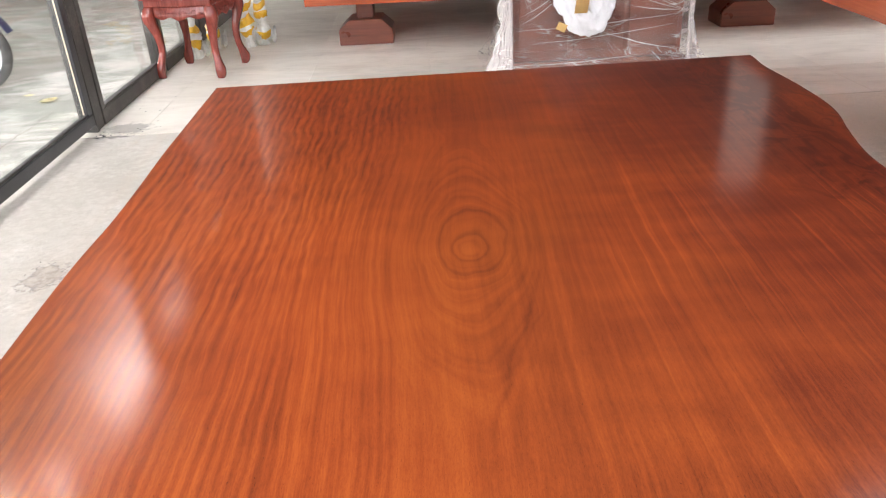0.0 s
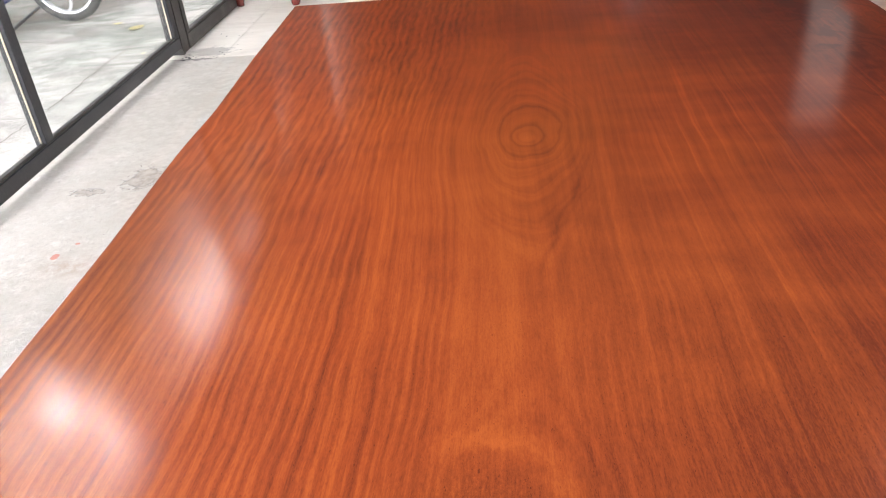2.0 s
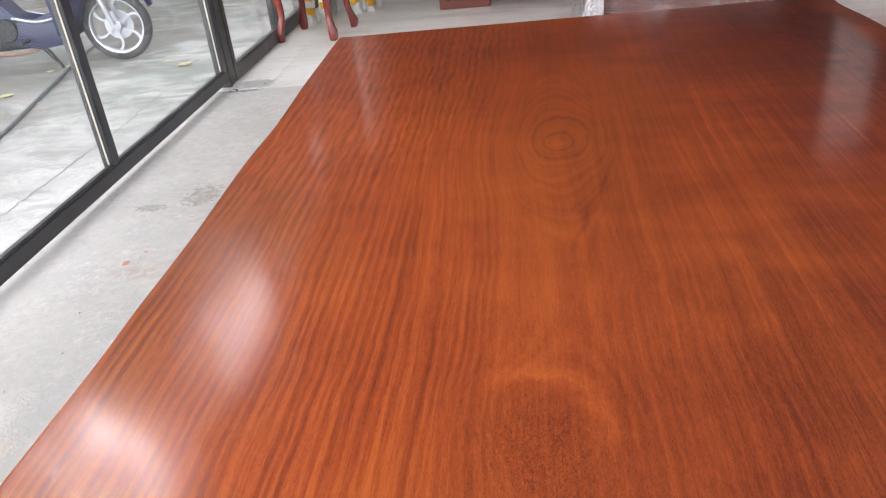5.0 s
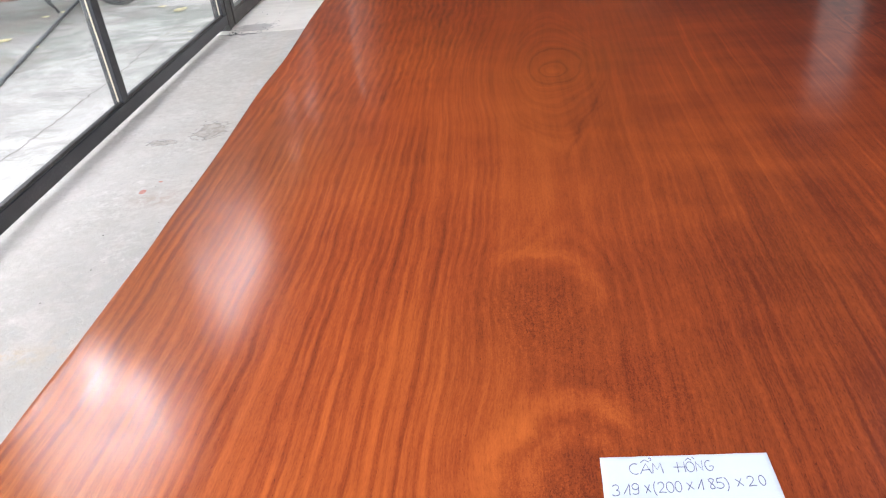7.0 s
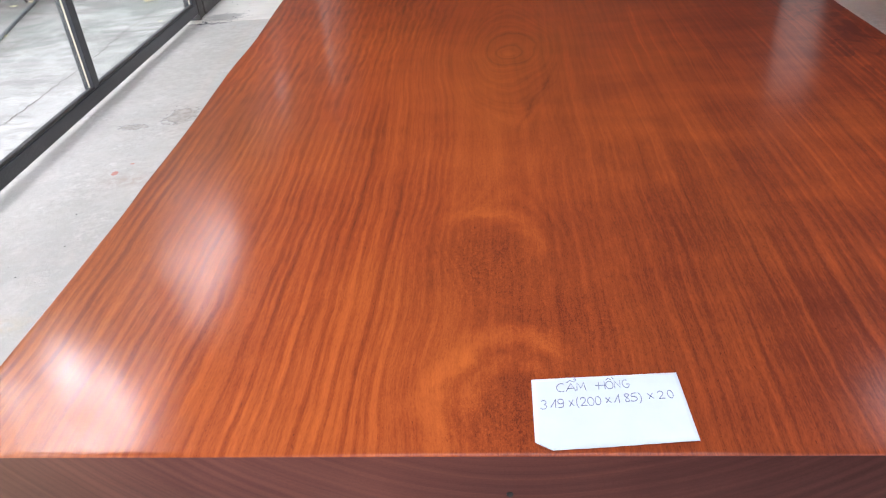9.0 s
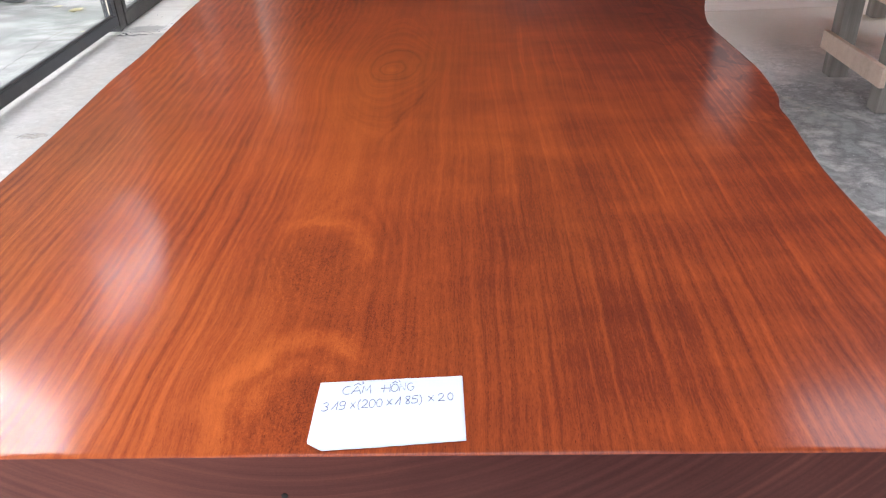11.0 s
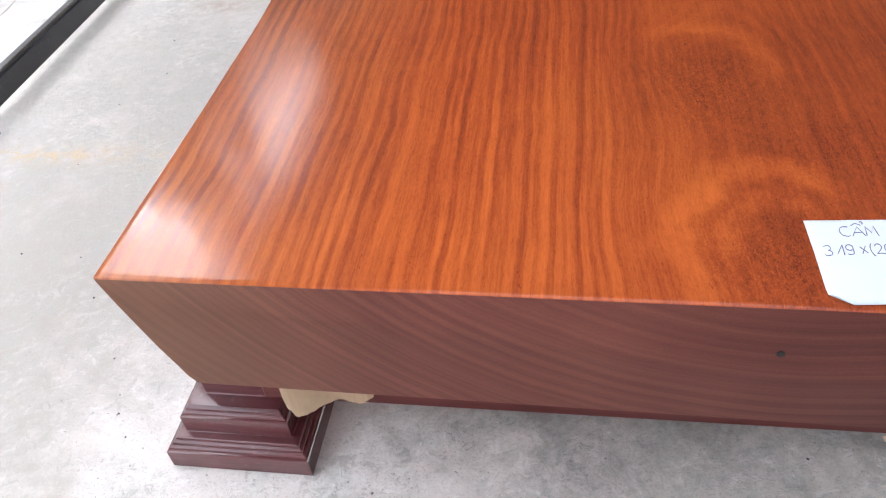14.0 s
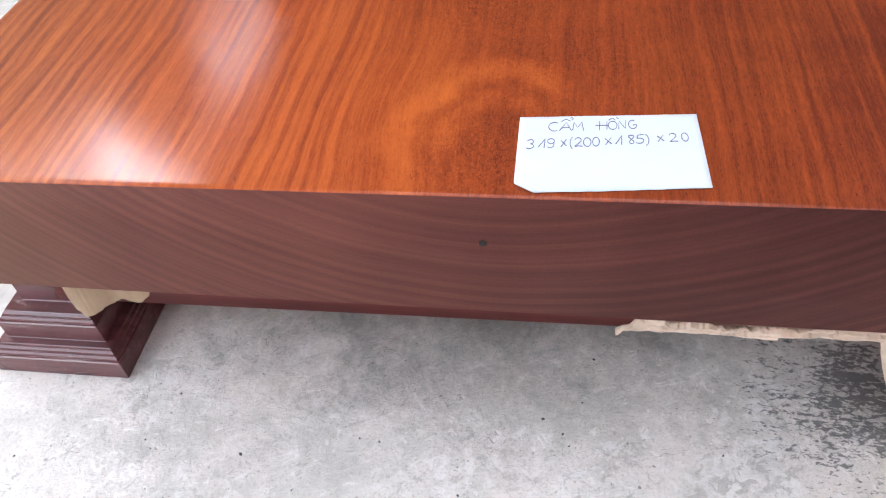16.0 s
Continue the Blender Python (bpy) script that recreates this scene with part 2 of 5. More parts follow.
    if end:
        v = (v - 0.5) * 1.0 + 0.51 + (blot - 0.5) * 0.25
        col = m.ramp(v, (0.25, (0.034, 0.0095, 0.0090)), (0.5, (0.087, 0.0285, 0.0235)), (0.75, (0.185, 0.063, 0.045)))
        col = m.mix(umber, col, m.mix(1.0, col, (0.92, 1.28, 1.10), "MULTIPLY"))
        m.set(Base_Color=col, Roughness=0.36 + pores * 0.1)
        m.b.inputs["Specular IOR Level"].default_value = 0.12
        m.b.inputs["Coat Weight"].default_value = 0.05
        m.b.inputs["Coat Roughness"].default_value = 0.3
    else:
        col = m.ramp(v, (0.18, (0.066, 0.0124, 0.0085)), (0.36, (0.150, 0.0275, 0.0120)), (0.54, (0.287, 0.0550, 0.0155)), (0.80, (0.48, 0.111, 0.023)))
        tan = m.noise(m.vec(x * 2.2, y * 1.6, 17.0), 1.0, 3.0, 0.55)
        ochre = (gauss(m, x, y, 0.06, 1.35, 0.22, 0.55) * 0.38 + gauss(m, x, y, 0.42, 0.75, 0.26, 0.50) * 0.30 + tan.step(0.45, 0.70) * 0.20) * face
        col = m.mix(ochre, col, m.mix(1.0, col, (0.93, 1.20, 0.95), "MULTIPLY"))
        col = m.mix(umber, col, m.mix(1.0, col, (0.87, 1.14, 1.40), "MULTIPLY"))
        # the coat is rougher at the near end, standing in for out-of-focus reflections
        m.set(Base_Color=col, Roughness=0.285 + pores * 0.04, Coat_Roughness=0.145 - y.step(0.6, 2.0) * 0.035)
    return m.m


def plain_wood(name, c_dark, c_mid, c_light, rough=0.3, scale=1.0, along="x", dust=0.0, spec=0.5):
    m = Mat(name, rough=rough, spec=spec)
    p = {"x": (m.x * 1.5, m.y * 30.0, m.z * 30.0), "y": (m.x * 30.0, m.y * 1.5, m.z * 30.0), "z": (m.x * 30.0, m.y * 30.0, m.z * 1.5)}[along]
    a = m.noise(m.vec(*[c * scale for c in p]), 1.0, 3.0, 0.6, 0.4)
    b = m.noise(m.vec(*[c * (scale * 6) for c in p]), 1.0, 2.0, 0.6)
    s = m.noise(None, 6.0 * scale, 3.0)
    v = a * 0.55 + b * 0.2 + s * 0.25
    col = m.ramp(v, (0.3, c_dark), (0.5, c_mid), (0.72, c_light))
    if dust:
        d = m.noise(None, 55.0, 4.0, 0.7)
        col = m.mix(d.step(0.55, 0.75) * dust, col, (0.45, 0.36, 0.34))
    m.set(Base_Color=col, Roughness=rough + (s - 0.5) * 0.2)
    m.bump(b, 0.05, 0.002)
    return m.m


def concrete_floor():
    """Worn, trowelled cement floor: pale, with grey clouds, scuffs, pits and a few stains."""
    m = Mat("trowelled_concrete", rough=0.45, spec=0.5)
    big = m.noise(None, 1.1, 6.0, 0.6, 0.2)
    cloud = m.noise(None, 3.6, 10.0, 0.66, 0.5)
    mott = m.noise(None, 22.0, 8.0, 0.72, 0.3)
    grain = m.noise(None, 230.0, 3.0, 0.75)
    grit = m.noise(None, 80.0, 5.0, 0.75)
    v = big * 0.30 + cloud * 0.28 + mott * 0.27 + grit * 0.15
    col = m.ramp(v, (0.40, (0.42, 0.402, 0.365)), (0.47, (0.585, 0.557, 0.512)), (0.53, (0.69, 0.652, 0.605)), (0.62, (0.79, 0.748, 0.70)))
    col = m.mix(grain.step(0.54, 0.66) * 0.55, col, (0.26, 0.245, 0.225))
    # greyer cement beside the slab's window edge
    dull = gauss(m, m.x, m.y, -1.30, 0.80, 0.50, 0.90)
    col = m.mix((dull * 0.9 + (cloud - 0.5) * 0.9 + (mott - 0.5) * 0.5).step(0.08, 0.8) * 0.76, col, (0.29, 0.287, 0.27))
    # Shade between the slab and the trestle table, put into the cement's colour.
    aisle_shade = m.x.step(0.95, 1.25) * (1.0 - m.x.step(2.6, 3.2)) * (1.0 - m.y.step(2.2, 3.3)) * m.y.step(0.5, 1.6)
    col = m.mix((aisle_shade * 0.95 + (cloud - 0.5) * 0.7).step(0.05, 0.75) * 0.9, col, m.ramp(cloud * 0.5 + mott * 0.5, (0.40, (0.045, 0.043, 0.040)), (0.60, (0.15, 0.145, 0.135))))
    # crisp lime flecks and scabbed grey spots, clustered
    lime = m.noise(None, 38.0, 7.0, 0.72, 0.6)
    gate = m.noise(None, 4.2, 5.0, 0.65)
    col = m.mix((lime + (gate - 0.5) * 0.5).step(0.57, 0.615) * (0.62 - 0.60 * aisle_shade - 0.36 * dull).op("MAXIMUM", 0.0), col, (0.80, 0.775, 0.745))
    col = m.mix((lime * -1.0 + 1.0 + (gate - 0.5) * 0.4).step(0.575, 0.62) * 0.42, col, (0.27, 0.265, 0.245))
    # short curved scuffs, dark and crisp
    arcs = m.noise(m.vec(m.x * 16.0 + m.y * 6.0, m.y * 22.0 - m.x * 5.0, m.z), 1.0, 3.0, 0.5, 1.4)
    scuff = ((arcs - 0.5).op("ABSOLUTE") * -1.0 + 0.010).step(0.0, 0.006) * m.noise(None, 13.0, 2.0).step(0.56, 0.62)
    col = m.mix(scuff * 0.34, col, (0.21, 0.20, 0.185))
    # faint pink and green casts
    hue = m.noise(None, 6.0, 7.0, 0.68, 0.3)
    col = m.mix(hue.step(0.48, 0.64) * 0.40, col, (0.74, 0.665, 0.61))
    col = m.mix((hue * -1.0 + 1.0).step(0.50, 0.62) * 0.35, col, (0.44, 0.44, 0.40))
    # crisp dark specks, pale crumbs of lime and curved scratches
    dots = m.noise(None, 95.0, 2.0, 0.5)
    rare = m.noise(None, 5.0, 3.0, 0.6)
    col = m.mix(dots.step(0.70, 0.73) * rare.step(0.42, 0.55) * 0.75, col, (0.16, 0.15, 0.14))
    col = m.mix((dots * -1.0 + 1.0).step(0.71, 0.74) * rare.step(0.40, 0.55) * 0.7, col, (0.82, 0.80, 0.78))
    bend = m.noise(m.vec(m.x * 6.0, m.y * 9.0, m.z), 1.0, 3.0, 0.5, 0.8)
    scr = ((bend - 0.5).op("ABSOLUTE") * -1.0 + 0.003).step(0.0, 0.002) * m.noise(None, 11.0, 2.0).step(0.60, 0.66)
    col = m.mix(scr * 0.35, col, (0.78, 0.76, 0.73))
    # pale scuffs and trowel marks
    sc = m.noise(m.vec(m.x * 9.0 + m.y * 5.0, m.y * 34.0 - m.x * 16.0, m.z), 1.0, 5.0, 0.75, 1.2)
    col = m.mix(sc.step(0.58, 0.64) * mott.step(0.40, 0.56) * (0.65 - 0.55 * aisle_shade), col, (0.74, 0.73, 0.71))
    hair = ((m.noise(None, 1.7, 5.0, 0.6, 0.6) - 0.5).op("ABSOLUTE") * -1.0 + 0.0022).step(0.0, 0.0016) * big.step(0.44, 0.52)
    col = m.mix(hair * 0.16, col, (0.20, 0.19, 0.18))
    # duller, ochre-tinted cement along the doors, broken up by the mottling
    col = m.mix((m.x * -1.0 + cloud).step(1.25, 1.70) * ((mott - 0.5) * 1.6 + (big - 0.5) * 1.6 + 0.62).op("MINIMUM", 0.85).op("MAXIMUM", 0.2), col, (0.37, 0.34, 0.285))
    # paler, cream-coloured cement past the slab's other side
    col = m.mix(m.x.step(1.0, 1.5) * m.y.step(2.8, 3.7) * 0.8, col, (0.74, 0.675, 0.56))
    # ochre stains
    ochre = m.noise(None, 1.9, 4.0, 0.6)
    col = m.mix(ochre.step(0.60, 0.72) * mott.step(0.42, 0.60) * 0.40, col, (0.52, 0.40, 0.27))
    och = gauss(m, m.x, m.y, -1.55, 0.90, 0.20, 0.035)
    col = m.mix(och * mott.step(0.42, 0.56) * 0.7, col, (0.50, 0.36, 0.18))
    # grey mottled stretch under the slab: part stain, part the slab's shade in the colour
    stain_shade = gauss(m, m.x, m.y, -0.05, 0.34, 0.55, 0.36)
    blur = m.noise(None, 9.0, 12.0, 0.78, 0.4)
    col = m.mix((stain_shade * 0.9 + (cloud - 0.5) * 0.9 + (blur - 0.5) * 1.5).step(0.22, 0.98) * 0.74, col, (0.13, 0.135, 0.122))
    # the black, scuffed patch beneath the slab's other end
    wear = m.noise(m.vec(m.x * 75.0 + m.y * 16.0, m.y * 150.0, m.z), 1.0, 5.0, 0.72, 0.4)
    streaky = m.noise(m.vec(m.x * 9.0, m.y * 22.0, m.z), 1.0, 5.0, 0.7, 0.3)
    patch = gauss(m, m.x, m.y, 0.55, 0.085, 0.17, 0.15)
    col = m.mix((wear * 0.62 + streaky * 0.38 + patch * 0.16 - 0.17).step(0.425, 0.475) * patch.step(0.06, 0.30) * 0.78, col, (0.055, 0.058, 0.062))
    # fallen-off skim: grey islands near the doors
    sp = m.noise(None, 24.0, 6.0, 0.65)
    isl = gauss(m, m.x, m.y, -1.42, 2.42, 0.085, 0.12).op("MAXIMUM", gauss(m, m.x, m.y, -1.60, 2.31, 0.09, 0.045) * 0.85)
    col = m.mix((isl + (sp - 0.5) * 2.1).step(0.56, 0.59) * 0.60, col, m.ramp(sp, (0.42, (0.17, 0.13, 0.10)), (0.58, (0.40, 0.34, 0.28))))
    rim = (isl + (sp - 0.5) * 2.1 - 0.575).op("ABSOLUTE").op("MULTIPLY", -1.0).op("ADD", 0.05).step(0.0, 0.03)
    col = m.mix(rim * isl.step(0.2, 0.5) * 0.8, col, (0.12, 0.115, 0.11))
    # red drips
    red = gauss(m, m.x, m.y, -1.475, 1.85, 0.020, 0.026).op("MAXIMUM", gauss(m, m.x, m.y, -1.44, 1.93, 0.013, 0.010))
    col = m.mix((red + (sp - 0.5) * 1.2).step(0.52, 0.6) * 0.75, col, (0.45, 0.10, 0.05))
    blush = gauss(m, m.x, m.y, -1.39, 1.79, 0.09, 0.05)
    col = m.mix(blush * mott.step(0.40, 0.58) * 0.40, col, (0.36, 0.22, 0.15))
    # black grime swept against the door post
    grime = gauss(m, m.x, m.y, -1.80, 4.02, 0.16, 0.09)
    col = m.mix((grime + (sp - 0.5) * 1.4).step(0.45, 0.75) * 0.75, col, (0.07, 0.065, 0.06))
    # pits
    pits = m.cells(9.0, vec=m.vec(m.x + (mott - 0.5) * 0.10, m.y + (cloud - 0.5) * 0.10, m.z))
    keep = m.noise(None, 7.0, 2.0).step(0.58, 0.62)
    pit = (pits + (grit - 0.5) * 0.16).op("MULTIPLY", -1.0).op("ADD", 0.034).step(0.0, 0.02) * keep
    col = m.mix(pit * 0.6, col, (0.14, 0.13, 0.12))
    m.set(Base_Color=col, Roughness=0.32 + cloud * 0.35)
    m.bump(cloud * 0.2 + mott * 0.25 + grit * 0.3 + lime * 0.4 + scr * 0.25 + sc * 0.15 - pit * 0.5 - scuff * 0.3, 0.75, 0.006)
    return m.m


def yard_ground():
    m = Mat("weathered_yard_concrete", rough=0.85, spec=0.3)
    big = m.noise(None, 0.45, 5.0, 0.6, 0.3)
    cloud = m.noise(m.vec(m.x * 1.0, m.y * 2.2 + m.x * 0.8, m.z), 1.3, 9.0, 0.66, 0.6)
    fine = m.noise(None, 40.0, 6.0, 0.75)
    near = (m.x + 1.9).step(-2.2, -0.5)
    v = big * 0.34 + cloud * 0.36 + fine * 0.30 + near * 0.16 - 0.02
    col = m.ramp(v, (0.36, (0.20, 0.182, 0.160)), (0.46, (0.285, 0.266, 0.238)), (0.54, (0.375, 0.355, 0.322)), (0.66, (0.55, 0.525, 0.485)))
    # long green-grey algae streaks that run with the fall of the yard, brown leaf dirt, cement paler towards the doors
    run = m.noise(m.vec(m.x * 1.5 + m.y * 0.6, m.y * 2.4 - m.x * 0.5, m.z), 1.0, 8.0, 0.66, 0.9)
    col = m.mix(run.step(0.42, 0.60) * (m.y.step(2.8, 4.6) * 0.70 + 0.15), col, (0.205, 0.228, 0.190))
    dirt = m.noise(None, 1.6, 7.0, 0.7, 0.4)
    col = m.mix(dirt.step(0.50, 0.58) * (1.0 - near * 0.9) * 0.6, col, (0.20, 0.165, 0.130))
    pale_patch = m.noise(m.vec(m.x * 1.9 + m.y * 0.7, m.y * 1.4, m.z), 1.0, 9.0, 0.7)
    col = m.mix(pale_patch.step(0.48, 0.62) * near.step(0.2, 0.8) * 0.45, col, (0.62, 0.60, 0.565))
    wet = m.noise(m.vec(m.x * 0.8 + 3.0, m.y * 1.3, m.z), 1.0, 7.0, 0.65, 0.8)
    col = m.mix(wet.step(0.52, 0.56) * (1.0 - near.step(0.55, 0.95)) * 0.50, col, (0.155, 0.135, 0.112))
    grime = m.noise(m.vec(m.x * 3.0 + m.y, m.y * 7.0 - m.x * 2.0, m.z), 1.0, 7.0, 0.7, 0.6)
    col = m.mix(grime.step(0.54, 0.60) * 0.35, col, (0.20, 0.195, 0.165))
    speck = m.noise(None, 130.0, 3.0, 0.7)
    col = m.mix(speck.step(0.58, 0.72) * 0.30, col, (0.14, 0.12, 0.10))
    m.set(Base_Color=col)
    m.bump(cloud * 0.5 + fine * 0.5, 0.5, 0.012)
    return m.m


def tile_mat():
    m = Mat("glazed_floor_tile", rough=0.16, spec=0.5)
    g = m.t.nodes.new("ShaderNodeNewGeometry")
    sep = m.t.nodes.new("ShaderNodeSeparateXYZ")
    m.t.links.new(g.outputs["Position"], sep.inputs[0])
    px, py = Val(m.t, sep.outputs[0]), Val(m.t, sep.outputs[1])
    cloud = m.noise(m.vec(px * 0.9, py * 2.2, 0.0), 1.0, 6.0, 0.62, 0.8)
    swirl = m.noise(m.vec(px * 2.5 + py, py * 7.0, 0.0), 1.0, 5.0, 0.65, 1.2)
    v = cloud * 0.6 + swirl * 0.32 + m.rand() * 0.08
    col = m.ramp(v, (0.36, (0.58, 0.535, 0.46)), (0.50, (0.75, 0.705, 0.62)), (0.64, (0.86, 0.82, 0.735)))
    dirt = m.noise(g.outputs["Position"], 5.0, 5.0, 0.7)
    col = m.mix(dirt.step(0.54, 0.8) * 0.35, col, (0.40, 0.37, 0.32))
    # the swept-up grime beside the door post runs on over the tiles
    sp = m.noise(g.outputs["Position"], 26.0, 6.0, 0.7)
    grime = gauss(m, px, py, -1.74, 4.12, 0.17, 0.13)
    col = m.mix((grime + (sp - 0.5) * 1.4).step(0.45, 0.8) * 0.6, col, (0.16, 0.145, 0.13))
    m.set(Base_Color=col, Roughness=0.24 + dirt * 0.2)
    return m.m


def paint_mat(name, col, rough=0.6, metal=0.0, var=0.12, scale=4.0, dust=0.0, spec=0.5):
    """A painted or plain surface with clouding and a little dust."""
    m = Mat(name, rough=rough, metal=metal, spec=spec)
    n = m.noise(None, scale, 4.0, 0.6)
    f = m.noise(None, scale * 22, 3.0, 0.7)
    lo = tuple(c * (1 - var) for c in col)
    hi = tuple(min(1, c * (1 + var)) for c in col)
    out = m.ramp(n * 0.7 + f * 0.3, (0.35, lo), (0.65, hi))
    if dust:
        out = m.mix((n * 0.5 + f * 0.5).step(0.48, 0.66) * dust, out, (0.42, 0.39, 0.35))
    m.set(Base_Color=out, Roughness=rough + (n - 0.5) * 0.16)
    m.bump(f, 0.06, 0.002)
    return m.m


def glass_mat():
    """A thin, slightly dusty door pane."""
    m = Mat("dusty_door_glass", rough=0.02)
    t = m.t
    tr = t.nodes.new("ShaderNodeBsdfTransparent")
    gl = t.nodes.new("ShaderNodeBsdfGlossy")
    gl.inputs["Roughness"].default_value = 0.02
    df = t.nodes.new("ShaderNodeBsdfDiffuse")
    df.inputs["Color"].default_value = (0.70, 0.76, 0.70, 1)
    lw = t.nodes.new("ShaderNodeLayerWeight")
    gloss = Val(t, lw.outputs["Facing"]).op("POWER", 5.0) * 0.45 + 0.022
    a1, a2 = t.nodes.new("ShaderNodeMixShader"), t.nodes.new("ShaderNodeMixShader")
    dust = m.noise(None, 1.2, 4.0) * 0.05 + 0.015
    t.links.new(dust.sock, a1.inputs[0])
    t.links.new(tr.outputs[0], a1.inputs[1])
    t.links.new(df.outputs[0], a1.inputs[2])
    t.links.new(gloss.sock, a2.inputs[0])
    t.links.new(a1.outputs[0], a2.inputs[1])
    t.links.new(gl.outputs[0], a2.inputs[2])
    t.links.new(a2.outputs[0], t.nodes["Material Output"].inputs[0])
    return m.m


def film_mat(name, white, rough=0.12):
    """Thin clear wrapping film: mostly see-through, milky where it creases."""
    m = Mat(name, rough=rough)
    t = m.t
    tr = t.nodes.new("ShaderNodeBsdfTransparent")
    pr = m.b
    # creases drawn tight in three directions, each fading in and out
    lines, relief = None, None
    for k, (c, q, sc, w) in enumerate(((0.26, 1.0, 9.0, 0.010), (-0.55, 1.0, 7.0, 0.012), (0.95, 0.55, 8.0, 0.009), (0.06, 1.0, 14.0, 0.014))):
        across = (m.z * q + m.x * c + m.y * 0.8) * sc
        along = (m.x * q - m.z * c) * (sc * 0.13)
        n = m.noise(m.vec(across, along, 3.7 * k + m.y * 2.0), 1.0, 3.0, 0.55, 0.15)
        gate = m.noise(m.vec(m.x * 3.0 + 5.0 * k, m.y * 3.0, m.z * 3.6), 1.0, 2.0).step(0.46, 0.62)
        ln = ((n - 0.5).op("ABSOLUTE") * -1.0 + w).step(0.0, w) * gate
        lines = ln if lines is None else lines.op("MAXIMUM", ln)
        relief = n if relief is None else relief + n
    veil = m.noise(m.vec(m.x * 4.0, m.y * 4.0, m.z * 3.0), 1.0, 3.0, 0.6, 0.3).step(0.40, 0.75)
    m.set(Base_Color=(0.84, 0.79, 0.77, 1))
    m.bump(relief * 0.25 + lines * 0.2, 0.8, 0.02)
    mx = t.nodes.new("ShaderNodeMixShader")
    f = lines * 0.42 + veil * 0.05 + white
    t.links.new(f.op("MINIMUM", 1.0).sock, mx.inputs[0])
    t.links.new(tr.outputs[0], mx.inputs[1])
    t.links.new(pr.outputs[0], mx.inputs[2])
    t.links.new(mx.outputs[0], t.nodes["Material Output"].inputs[0])
    return m.m


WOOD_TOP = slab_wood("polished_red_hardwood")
WOOD_END = slab_wood("polished_end_grain", end=True)
WOOD_FOOT = plain_wood("dark_mahogany", (0.048, 0.0140, 0.0160), (0.098, 0.030, 0.033), (0.155, 0.054, 0.056), 0.15, 1.0, "x", 0.07, 0.6)
WOOD_RAIL = plain_wood("satin_maroon_rail", (0.052, 0.0105, 0.010), (0.092, 0.0190, 0.017), (0.14, 0.032, 0.027), 0.5, 1.0, "x", 0.0, 0.15)
WOOD_STOOL = plain_wood("red_lacquered_rosewood", (0.085, 0.015, 0.011), (0.185, 0.036, 0.027), (0.31, 0.075, 0.055), 0.13, 1.0, "z")
WOOD_TABLE = plain_wood("brown_red_hardwood", (0.075, 0.020, 0.012), (0.15, 0.040, 0.022), (0.24, 0.070, 0.036), 0.3, 0.7, "x")
WOOD_TABLE_TOP = plain_wood("orange_red_hardwood", (0.22, 0.045, 0.018), (0.38, 0.080, 0.028), (0.50, 0.13, 0.045), 0.22, 0.6, "x")
WOOD_RAW = plain_wood("raw_grey_lumber", (0.17, 0.15, 0.13), (0.26, 0.235, 0.205), (0.36, 0.33, 0.295), 0.75, 1.0, "z")
WOOD_PALE = plain_wood("pale_planed_board", (0.50, 0.36, 0.26), (0.62, 0.46, 0.35), (0.70, 0.55, 0.43), 0.6, 0.8, "x")
CONCRETE = concrete_floor()
YARD = yard_ground()
TILE = tile_mat()
GROUT = paint_mat("sandy_grout", (0.50, 0.45, 0.37), 0.9)
FRAME = paint_mat("charcoal_painted_steel", (0.024, 0.026, 0.030), 0.38, 0.0, 0.2, 5.0, 0.06)
FRAME_OLD = paint_mat("dusty_brown_steel", (0.030, 0.027, 0.024), 0.48, 0.0, 0.4, 6.0, 0.16)
BEAD = paint_mat("pale_aluminium_bead", (0.66, 0.60, 0.46), 0.4, 0.0, 0.12)
BACKDROP_PALE = paint_mat("pale_backdrop", (0.76, 0.74, 0.70), 0.9, 0.0, 0.15, 0.8)
GLASS = glass_mat()
# For walls out of view, darkened to cut the light they bounce.
WALL = paint_mat("dull_beige_wall_paint", (0.19, 0.178, 0.158), 0.8, 0.0, 0.1, 1.2)
# For the unseen back wall: almost black, so the slab reflects little of it.
WALL_DARK = paint_mat("near_black_brown", (0.014, 0.011, 0.009), 0.8, 0.0, 0.3, 1.2)
CEIL = paint_mat("dark_sheet_roof", (0.060, 0.056, 0.052), 0.7, 0.0, 0.2, 1.0)
PAPER = paint_mat("white_note_paper", (0.60, 0.64, 0.68), 0.75, 0.0, 0.03, 30.0)
INK = paint_mat("blue_ballpoint_ink", (0.075, 0.08, 0.19), 0.5)
CARD = paint_mat("tan_torn_cardboard", (0.30, 0.205, 0.125), 0.85, 0.0, 0.12, 30.0)
CARD_PALE = paint_mat("pale_torn_cardboard", (0.72, 0.58, 0.46), 0.85, 0.0, 0.15, 26.0)
WRAP = film_mat("clear_stretch_film", 0.025, 0.08)
WRAP_MILKY = film_mat("bunched_stretch_film", 0.50)
BAG = paint_mat("white_plastic_bag", (0.78, 0.79, 0.82), 0.25, 0.0, 0.06, 12.0)
TAPE = paint_mat("yellow_packing_tape", (0.75, 0.43, 0.03), 0.3)
TAPE_TAN = paint_mat("tan_packing_tape", (0.55, 0.36, 0.14), 0.3)
BUBBLE = paint_mat("white_bubble_wrap", (0.76, 0.76, 0.73), 0.3, 0.0, 0.12, 40.0)
BLUE = paint_mat("blue_scooter_plastic", (0.003, 0.006, 0.055), 0.4, 0.0, 0.2)
